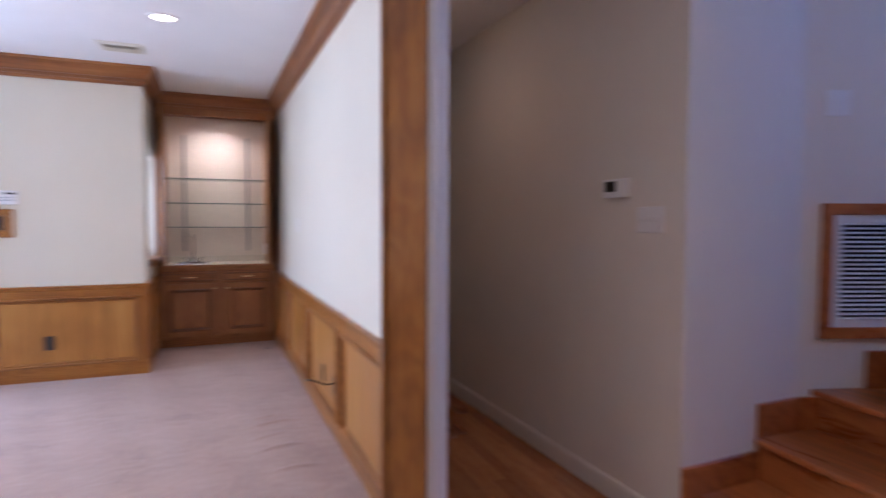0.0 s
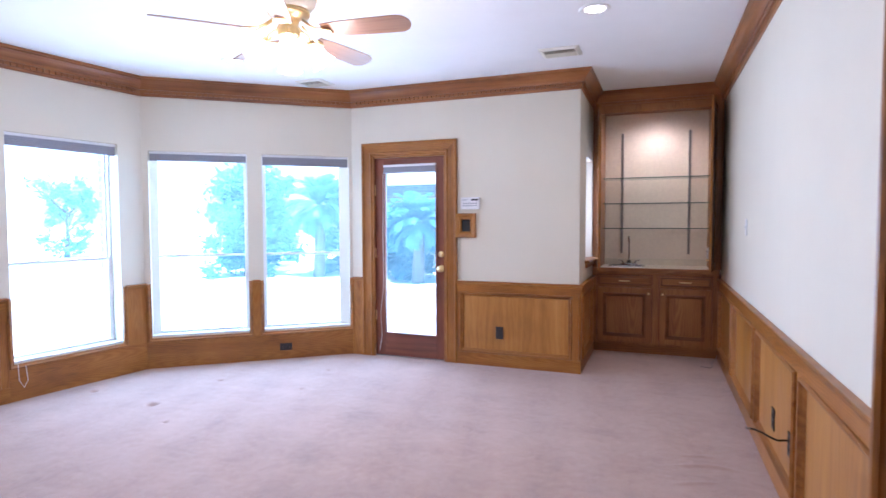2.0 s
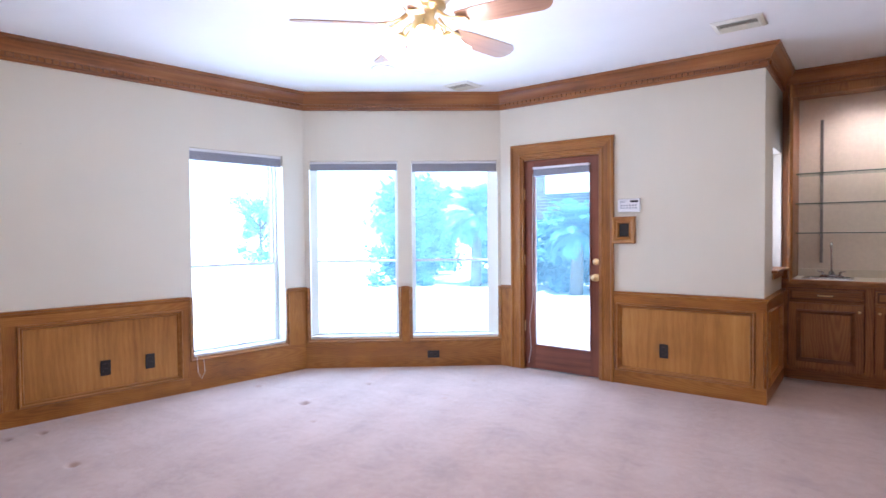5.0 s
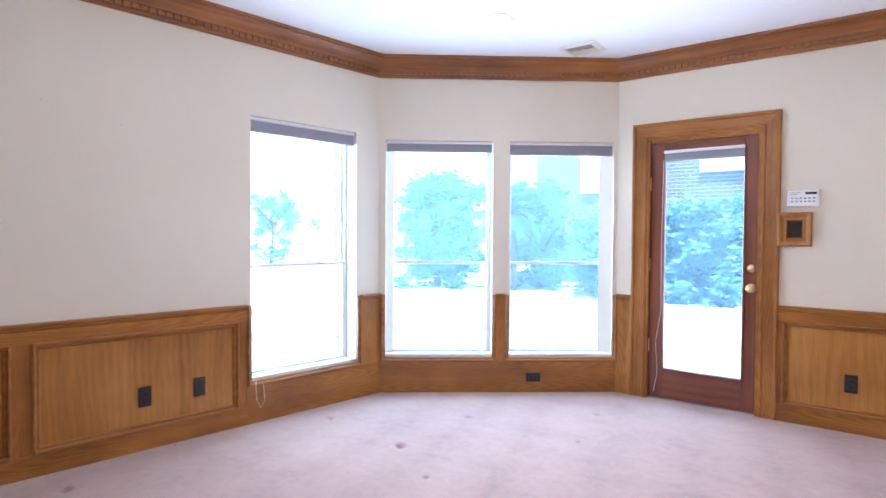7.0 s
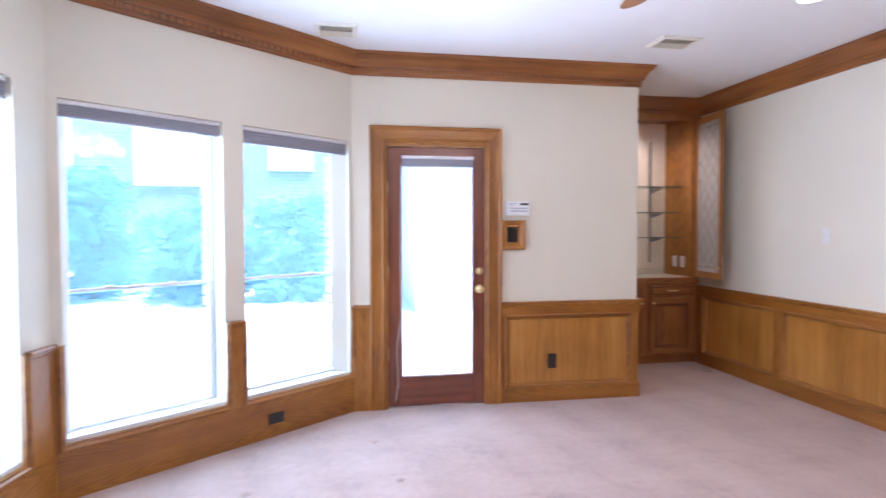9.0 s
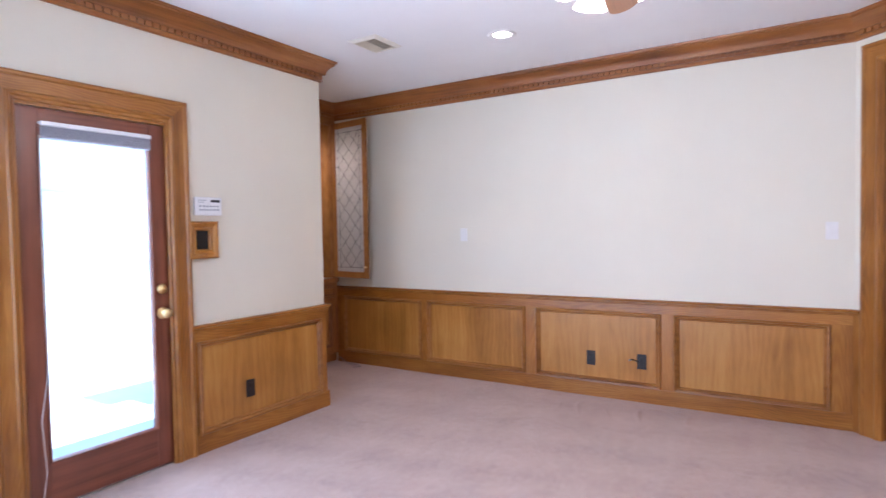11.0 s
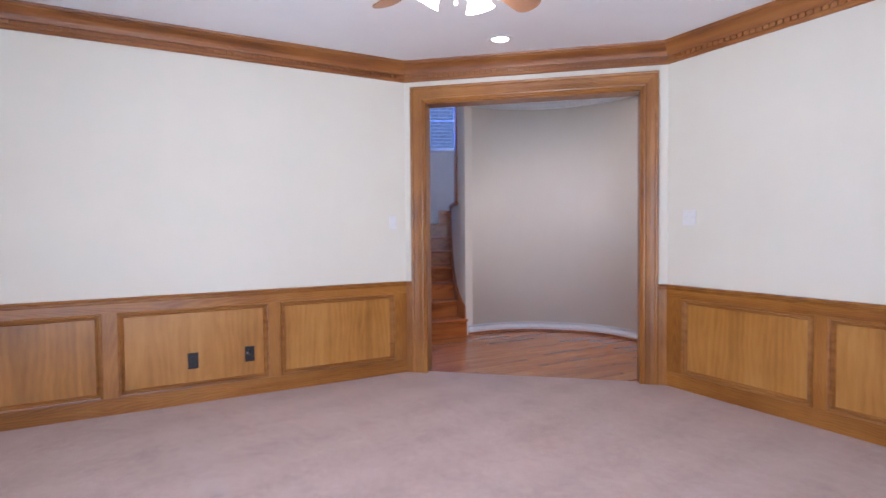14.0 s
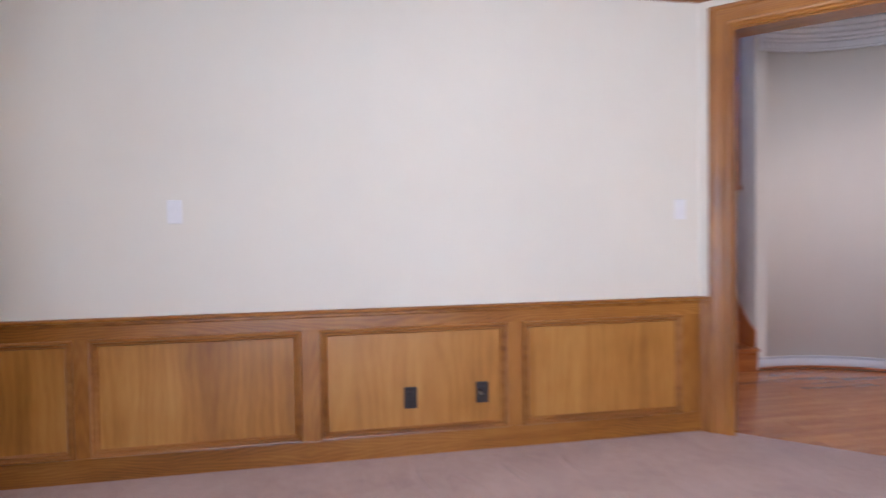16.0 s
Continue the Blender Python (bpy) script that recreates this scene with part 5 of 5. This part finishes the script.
# inner wall of the flight: full height at its foot, then a low wall with a timber sill and post
tagged(ob_from("wall_stair_inner", along_edge(2.128, 2.37, lambda x: -0.1, lambda x: SH, -0.10, -0.001), hall_paint), "cream wall beside the foot of the stairs", "wall", kind="structure")
tagged(ob_from("wall_stair_low", along_edge(2.37, 5.2, lambda x: -0.1, lambda x: 1.56, -0.10, -0.001), hall_paint), "low cream wall beside the stairs under a timber sill", "wall", kind="structure")
stair_wall("wall_stair_south", (3.7, -1.35), (0.2, -1.35), -0.1, SH, 0.10, "cream wall closing the stairwell")
bm = along_edge(2.372, 2.50, lambda x: 1.562, lambda x: 3.3, -0.125, 0.016, 2)
tagged(ob_from("opening_post", bm, stair_wood), "dark timber post at the edge of the stair opening", "post", kind="structure")
bm = along_edge(2.34, 5.1, lambda x: 1.562, lambda x: 1.60, -0.14, 0.032)
tagged(ob_from("opening_sill", bm, stair_wood), "dark timber sill on the low stair wall", "sill", kind="structure")
# far wall with a window
stair_wall("wall_stair_far", (3.62, 3.0), (3.62, -1.4), -0.1, SH, 0.14, "cream far wall of the stairwell with a high window", holes=[(2.30, 3.50, 2.71, 3.85)])
wf = SM @ wall_frame((3.62, 3.0), (3.62, -1.4)) @ pose(1.975, 0, 0.095)
t = thing("window_4", wf, "white sash window high above the stairs", "window", "", "structure")
bm = bmesh.new()
for a, b, c0, d in ((0.30, 0.34, 2.62, 3.75), (1.51, 1.55, 2.62, 3.75), (0.34, 1.51, 3.71, 3.75), (0.34, 1.51, 2.62, 2.66), (0.34, 1.51, 3.16, 3.185), (0.915, 0.935, 2.66, 3.16), (0.915, 0.935, 3.185, 3.71)):
    soft_box(bm, a, b, 0.05, 0.10, c0, d, 0.003, 1)
soft_box(bm, 0.26, 1.59, -0.04, 0.05, 2.585, 2.62, 0.006)
part("window_frame", bm, vinyl, t)
bm = bmesh.new()
box(bm, 0.34, 1.51, 0.072, 0.076, 2.66, 3.71)
p = part("pane", bm, stair_glass, t)
p.visible_shadow = False

# wall from the corridor corner round to the stair, with the air grille
def wall_abs(name, p, q, z1, label, t0=0.12):
    bm = bmesh.new()
    wall_body(bm, 0, (Vector(q) - Vector(p)).length, -0.1, z1, t0, [])
    ob = ob_from(name, bm, hall_paint)
    ob.matrix_world = wall_frame(p, q)
    return tagged(ob, label, "wall", kind="structure")


wall_abs("wall_stair_foot", (1.975, 2.04), (2.70, 2.068), SH, "cream wall at the foot of the stairs")
wall_abs("wall_stair_outer", (2.70, 2.068), (5.9, 0.95), SH, "cream outer wall of the stairs")
bm = bmesh.new()
box(bm, 1.6, 6.4, -3.2, 2.6, SH, SH + 0.1)
tagged(ob_from("ceiling_stair", bm, ceiling_paint), "high white ceiling over the stairs", "ceiling", kind="structure")
bm = bmesh.new()
box(bm, 1.98, 2.10, 1.05, 2.08, FH + 0.1, SH)
tagged(ob_from("stair_header", bm, hall_paint), "plaster above the stair mouth", "wall", kind="structure")
om = wall_frame((2.70, 2.068), (5.9, 0.95))
t = thing("return_grille", om, "white louvred return-air grille in a timber frame beside the stairs", "air grille")
bm = bmesh.new()
moulding_ring(bm, 0.10, 0.96, 0.82, 1.455, [(0, 0), (0, 0.022), (0.05, 0.022), (0.055, 0.010)])
part("frame", bm, stair_wood, t, "dark timber frame")
bm = bmesh.new()
moulding_ring(bm, 0.15, 0.91, 0.87, 1.405, [(0, 0.0), (0, 0.014), (0.04, 0.014), (0.042, 0.004)])
part("grille_frame", bm, white_trim, t)
bm = bmesh.new()
box(bm, 0.18, 0.88, -0.003, -0.001, 0.90, 1.375)
part("backing", bm, slot_black, t)
for k in range(22):
    bm = bmesh.new()
    b = bmesh.new()
    box(b, 0.19, 0.87, -0.008, 0.008, -0.001, 0.001)
    join(bm, b, pose(0, -0.010, 0.915 + k * 0.0212, 30, 0, 0))
    part("slat", bm, white_trim, t)
switch(om, 0.16, 1.92, 2, "white double switch above the air grille", white_trim)
for nm, m, a, b, z0, z1 in (("skirt_stair_foot", wall_frame((1.975, 2.04), (2.70, 2.068)), 0.0, 0.465, 0.0, 0.325), ("skirt_stair_foot", wall_frame((1.975, 2.04), (2.70, 2.068)), 0.465, 0.726, 0.0, 0.54),
                            ("skirt_stair_outer", om, 0.0, 0.34, 0.0, 0.54), ("skirt_stair_outer", om, 0.34, 0.68, 0.0, 0.76), ("skirt_stair_outer", om, 0.68, 1.02, 0.0, 0.95), ("skirt_stair_outer", om, 1.02, 1.4, 0.0, 1.15)):
    bm = bmesh.new()
    soft_box(bm, a, b, -0.018, 0.0, z0, z1, 0.002, 1)
    c = ob_from(nm, bm, stair_wood)
    c.matrix_world = m
    tagged(c, "dark timber stair skirting board", "skirting", kind="structure")

# lights of the windows
for m, h, w in ((side(0), W_WIN, 10.5), (side(1), B_WIN[0], 10.5), (side(1), B_WIN[1], 10.5), (NF, (0.33, 0.89, 0.24, 1.93), 5.5), (nk, NICHE, 2.0)):
    s, z = (h[0] + h[1]) / 2, (h[2] + h[3]) / 2
    p = m @ Vector((s, 0.25, z))
    q = m @ Vector((s, -2, z - 0.2))
    lamp("window_skylight", "AREA", look(p, q), w, (0.78, 0.89, 1.0), size=(h[1] - h[0], h[3] - h[2]))
lamp("stair_window_skylight", "AREA", look(wf @ Vector((0.92, 0.25, 3.2)), wf @ Vector((0.92, -2, 2.2))), 8, (0.13, 0.33, 1.0), size=(1.2, 1.1))

# ---- outside ----
bm = bmesh.new()
n = 40
ring0 = [bm.verts.new((400 * math.cos(k * math.tau / n), 400 * math.sin(k * math.tau / n), -0.16)) for k in range(n)]
bm.faces.new(ring0)
tagged(ob_from("ground", bm, pale_ground), "pale sunlit paving and dry lawn", "ground", kind="structure")


def tree(x, y, h, spread, seed, label, name="tree", lumps=62):
    rnd = random.Random(seed)
    t = thing(name, pose(x, y, -0.16), label, "tree", "garden trees")
    bm = bmesh.new()
    tube(bm, [(0, 0, -0.05), (0.05, 0.02, h * 0.3), (0.0, 0.06, h * 0.75)], [0.09 + h * 0.012, 0.07, 0.03], 9)
    tips = []
    for k in range(9):
        a = rnd.uniform(0, math.tau)
        z0 = h * rnd.uniform(0.2, 0.6)
        r = spread * rnd.uniform(0.4, 0.8)
        e = (math.cos(a) * r, math.sin(a) * r, z0 + h * rnd.uniform(0.1, 0.35))
        tube(bm, [(0.02, 0.03, z0), (e[0] * 0.5, e[1] * 0.5, z0 + (e[2] - z0) * 0.6), e], [0.035, 0.022, 0.01], 6)
        tips.append(e)
    part("trunk", bm, bark, t)
    vs, fs = [], []
    clumps = [(rnd.gauss(0, spread * 0.42), rnd.gauss(0, spread * 0.42), h * rnd.uniform(0.03, 0.95)) for k in range(lumps)] + tips
    for cx, cy, cz in clumps:
        lim = 1.0 - 0.6 * abs(cz / h - 0.36)
        cx, cy = cx * lim, cy * lim
        cr = rnd.uniform(0.22, 0.5) * spread * 0.5
        for j in range(85):
            d = Vector((rnd.gauss(0, 1), rnd.gauss(0, 1), rnd.gauss(0, 0.8))).normalized() * cr * rnd.choice((0.3, 0.5, 0.7, 0.85, 1.0, 1.15, 1.5)) * rnd.uniform(0.8, 1.1)
            p = Vector((cx, cy, max(cz, 0.15))) + d
            u = Vector((rnd.gauss(0, 1), rnd.gauss(0, 1), rnd.gauss(0, 0.6))).normalized()
            w = u.orthogonal().normalized()
            ll, ww = rnd.uniform(0.09, 0.17), rnd.uniform(0.035, 0.06)
            b = len(vs)
            vs += [p - u * ll, p + w * ww, p + u * ll, p - w * ww]
            fs.append((b, b + 1, b + 2, b + 3))
    me = bpy.data.meshes.new("crown")
    me.from_pydata([tuple(v) for v in vs], [], fs)
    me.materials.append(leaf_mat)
    c = new("crown", me)
    c.parent = t
    return t


for k, (x, y, h, s) in enumerate(((-10.9, 14.0, 3.9, 1.55), (-12.8, 16.3, 4.2, 1.7), (-8.5, 15.6, 3.5, 1.6), (-6.3, 14.8, 2.4, 1.25), (-4.15, 14.6, 2.7, 1.2), (-3.5, 16.0, 2.9, 1.1), (-14.6, 19.5, 3.4, 1.9), (-24.5, 18.3, 4.6, 2.0))):
    tree(x, y, h * 0.82, s * 0.85, 11 + k, "leafy garden shrub tree in the sunlit yard", lumps=62 if x > -20 else 22)



def palm(x, y, h, reach, seed, label):
    """Short-trunked palm: arching fronds, each a rib with two rows of narrow leaflets."""
    rnd = random.Random(seed)
    t = thing("palm_tree", pose(x, y, -0.16), label, "palm tree", "garden palms")
    bm = bmesh.new()
    tube(bm, [(0, 0, -0.05), (0.04, 0.0, h * 0.5), (0.02, 0.03, h)], [0.17, 0.15, 0.12], 10)
    part("trunk", bm, bark, t)
    count = 46
    for k in range(count):
        a = k * 2.39996 + rnd.uniform(-0.2, 0.2)
        lift = 1.45 - 2.1 * (k / count) + rnd.uniform(-0.12, 0.12)
        ln = reach * rnd.uniform(0.8, 1.1)
        out = Vector((math.cos(a), math.sin(a), 0))
        sidew = Vector((-math.sin(a), math.cos(a), 0))
        p, rib, vs, fs = Vector((0.02, 0.03, h)), [], [], []
        n = 20
        for j in range(n + 1):
            u = j / n
            rib.append(p.copy())
            el = lift - 1.35 * u * u
            p = p + (out * math.cos(el) + Vector((0, 0, math.sin(el)))) * (ln / n)
        for j in range(3, n):
            fwd = (rib[j + 1] - rib[j]).normalized()
            size = reach * (0.10 + 0.26 * math.sin(math.pi * (j / n) ** 0.8))
            for sgn in (-1, 1):
                for half in (0.0, 0.5):
                    q = rib[j].lerp(rib[j + 1], half)
                    d = (fwd * 0.75 + sidew * sgn * 0.85 + Vector((0, 0, rnd.uniform(-0.35, 0.1)))).normalized()
                    w = fwd * 0.014
                    tip = q + d * size * rnd.uniform(0.8, 1.1) - Vector((0, 0, 0.12 * size))
                    b = len(vs)
                    vs += [q - w, q + d * size * 0.5 - w, tip, q + d * size * 0.5 + w, q + w]
                    fs.append((b, b + 1, b + 2, b + 3, b + 4))
        for q0, q1 in zip(rib, rib[1:]):
            b = len(vs)
            vs += [q0 - sidew * 0.012, q1 - sidew * 0.012, q1 + sidew * 0.012, q0 + sidew * 0.012]
            fs.append((b, b + 1, b + 2, b + 3))
        me = bpy.data.meshes.new("frond")
        me.from_pydata([tuple(v) for v in vs], [], fs)
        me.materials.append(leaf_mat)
        f = new("frond", me)
        f.parent = t


palm(-8.75, 14.4, 2.0, 1.15, 3, "short palm with dense arching fronds in the sunlit yard")
palm(-5.45, 13.8, 1.55, 1.0, 8, "low palm with arching fronds beside the garden shrubs")

# brick house behind the shrubs
house = thing("brick_house", pose(0, 0, -0.16), "two-storey dark brick house behind the garden shrubs", "house")
bm = bmesh.new()
box(bm, -9.9, -0.9, 18.0, 27.0, 0.0, 6.0)
part("wall", bm, brickwork, house)
bm = bmesh.new()
v = [bm.verts.new(p) for p in ((-10.3, 17.6, 6.0), (-0.5, 17.6, 6.0), (-0.5, 27.4, 6.0), (-10.3, 27.4, 6.0), (-7.0, 22.5, 9.0), (-3.8, 22.5, 9.0))]
for f in ((0, 1, 5, 4), (1, 2, 5), (2, 3, 4, 5), (3, 0, 4), (3, 2, 1, 0)):
    bm.faces.new([v[i] for i in f])
part("roof", bm, roof_tile, house)
for x0, x1, z0, z1 in ((-8.35, -6.4, 2.75, 4.6), (-4.9, -3.7, 3.2, 4.9)):
    wdw = new("window")
    wdw.parent = house
    bm = bmesh.new()
    for a, b, c0, d in ((x0, x0 + 0.12, z0, z1), (x1 - 0.12, x1, z0, z1), (x0 + 0.12, x1 - 0.12, z0, z0 + 0.12), (x0 + 0.12, x1 - 0.12, z1 - 0.12, z1)):
        soft_box(bm, a, b, 17.90, 17.996, c0, d, 0.01, 1)
    part("frame", bm, stucco, wdw)
    bm = bmesh.new()
    box(bm, x0 + 0.12, x1 - 0.12, 17.94, 17.99, z0 + 0.12, z1 - 0.12)
    part("blind", bm, stucco, wdw)

# wheeled bin and a low white gate against the house
t = thing("wheeled_bin", pose(-2.36, 17.55, -0.16), "grey plastic wheeled bin beside a brick house", "bin")
bm = bmesh.new()
soft_box(bm, -0.29, 0.29, -0.33, 0.33, 0.06, 0.92, 0.04, 3)
part("body", bm, bin_grey, t)
bm = bmesh.new()
soft_box(bm, -0.31, 0.31, -0.36, 0.35, 0.921, 0.985, 0.025, 3)
part("lid", bm, bin_grey, t)
for sx in (-1, 1):
    bm = bmesh.new()
    lathe(bm, [(0, -0.025), (0.09, -0.025), (0.10, 0.0), (0.09, 0.025), (0, 0.025)], 20, pose(0.27 * sx, 0.30, 0.10, 0, 90, 0))
    part("wheel", bm, black_rubber, t)
t = thing("white_gate", pose(-1.98, 17.4, -0.16), "low white timber gate beside a brick house", "gate")
for x0, x1, z1 in ((0.0, 0.12, 1.15), (0.62, 0.74, 1.15)):
    bm = bmesh.new()
    soft_box(bm, x0, x1, -0.06, 0.06, 0.0, z1, 0.01)
    soft_box(bm, x0 - 0.03, x1 + 0.03, -0.09, 0.09, z1 + 0.001, z1 + 0.05, 0.01)
    part("post", bm, white_trim, t)
for z0 in (0.25, 0.72):
    bm = bmesh.new()
    soft_box(bm, 0.121, 0.619, -0.025, 0.025, z0, z0 + 0.10, 0.006)
    part("rail", bm, white_trim, t)

# pale garden wing of the house, north of the door
wing = thing("garden_wing", pose(0, 0, -0.16), "sunlit pale stucco wing with a small window", "house")
bm = bmesh.new()
box(bm, -1.5, 7.0, 12.0, 16.8, 0.0, 3.4)
part("wall", bm, stucco, wing)
bm = bmesh.new()
v = [bm.verts.new(p) for p in ((-1.8, 11.6, 3.4), (7.4, 11.6, 3.4), (7.4, 17.2, 3.4), (-1.8, 17.2, 3.4), (1.0, 14.4, 5.0), (5.0, 14.4, 5.0))]
for f in ((0, 1, 5, 4), (1, 2, 5), (2, 3, 4, 5), (3, 0, 4), (3, 2, 1, 0)):
    bm.faces.new([v[i] for i in f])
part("roof", bm, roof_tile, wing)
bm = bmesh.new()
box(bm, 0.15, 0.55, 11.94, 11.99, 1.3, 2.2)
part("window", bm, shade_cloth, wing)

# added wall that darkens part of the stair window's view
bm = bmesh.new()
b = bmesh.new()
box(b, 1.35, 9.0, 6.0, 6.4, -0.25, 7.5)
join(bm, b)
c = ob_from("stair_view_wall", bm, brickwork)
c.matrix_world = wf
tagged(c, "brick wall added to darken the view from the stair window", "wall", kind="structure")

# oak strip floor of foyer and corridor, laid plank by plank
bm = bmesh.new()
box(bm, -0.40, 2.19, -0.42, 6.6, -0.13, -0.022)
fb = tagged(ob_from("floor_foyer", bm, stair_wood), "glossy reddish oak strip floor", "floor", kind="structure")
meshes = []
for ln in (0.62, 0.86, 1.12):
    bm = bmesh.new()
    soft_box(bm, 0.0006, 0.0824, 0.0006, ln - 0.0006, -0.020, 0.0, 0.0012, 1)
    me = bpy.data.meshes.new("plank")
    bm.to_mesh(me)
    bm.free()
    me.materials.append(strip_oak)
    meshes.append((ln, me))
rnd = random.Random(5)
inner = opn.inverted()
x = -0.32
while x < 2.25:
    y = RC[1] - math.sqrt(max(0.0, 1.36 ** 2 - (x + 0.0415 - RC[0]) ** 2)) - rnd.uniform(0.0, 0.04)
    top_y = 2.75 if x < 1.0 else 4.6
    while y < top_y:
        ln, me = rnd.choice(meshes)
        a, b = inner @ Vector((x, y + ln, 0)), inner @ Vector((x + 0.083, y, 0))
        mid = inner @ Vector((x, y + ln / 2, 0))
        inside = (x + 0.04 - RC[0]) ** 2 + (min(max(RC[1], y), y + ln) - RC[1]) ** 2 < 1.35 ** 2 or (x > 1.02 and y + ln > 1.0)
        if inside and mid.y > -0.36:
            p = new("plank", me)
            p.parent = fb
            p.location = (x, y, -0.007)
        y += ln
    x += 0.083
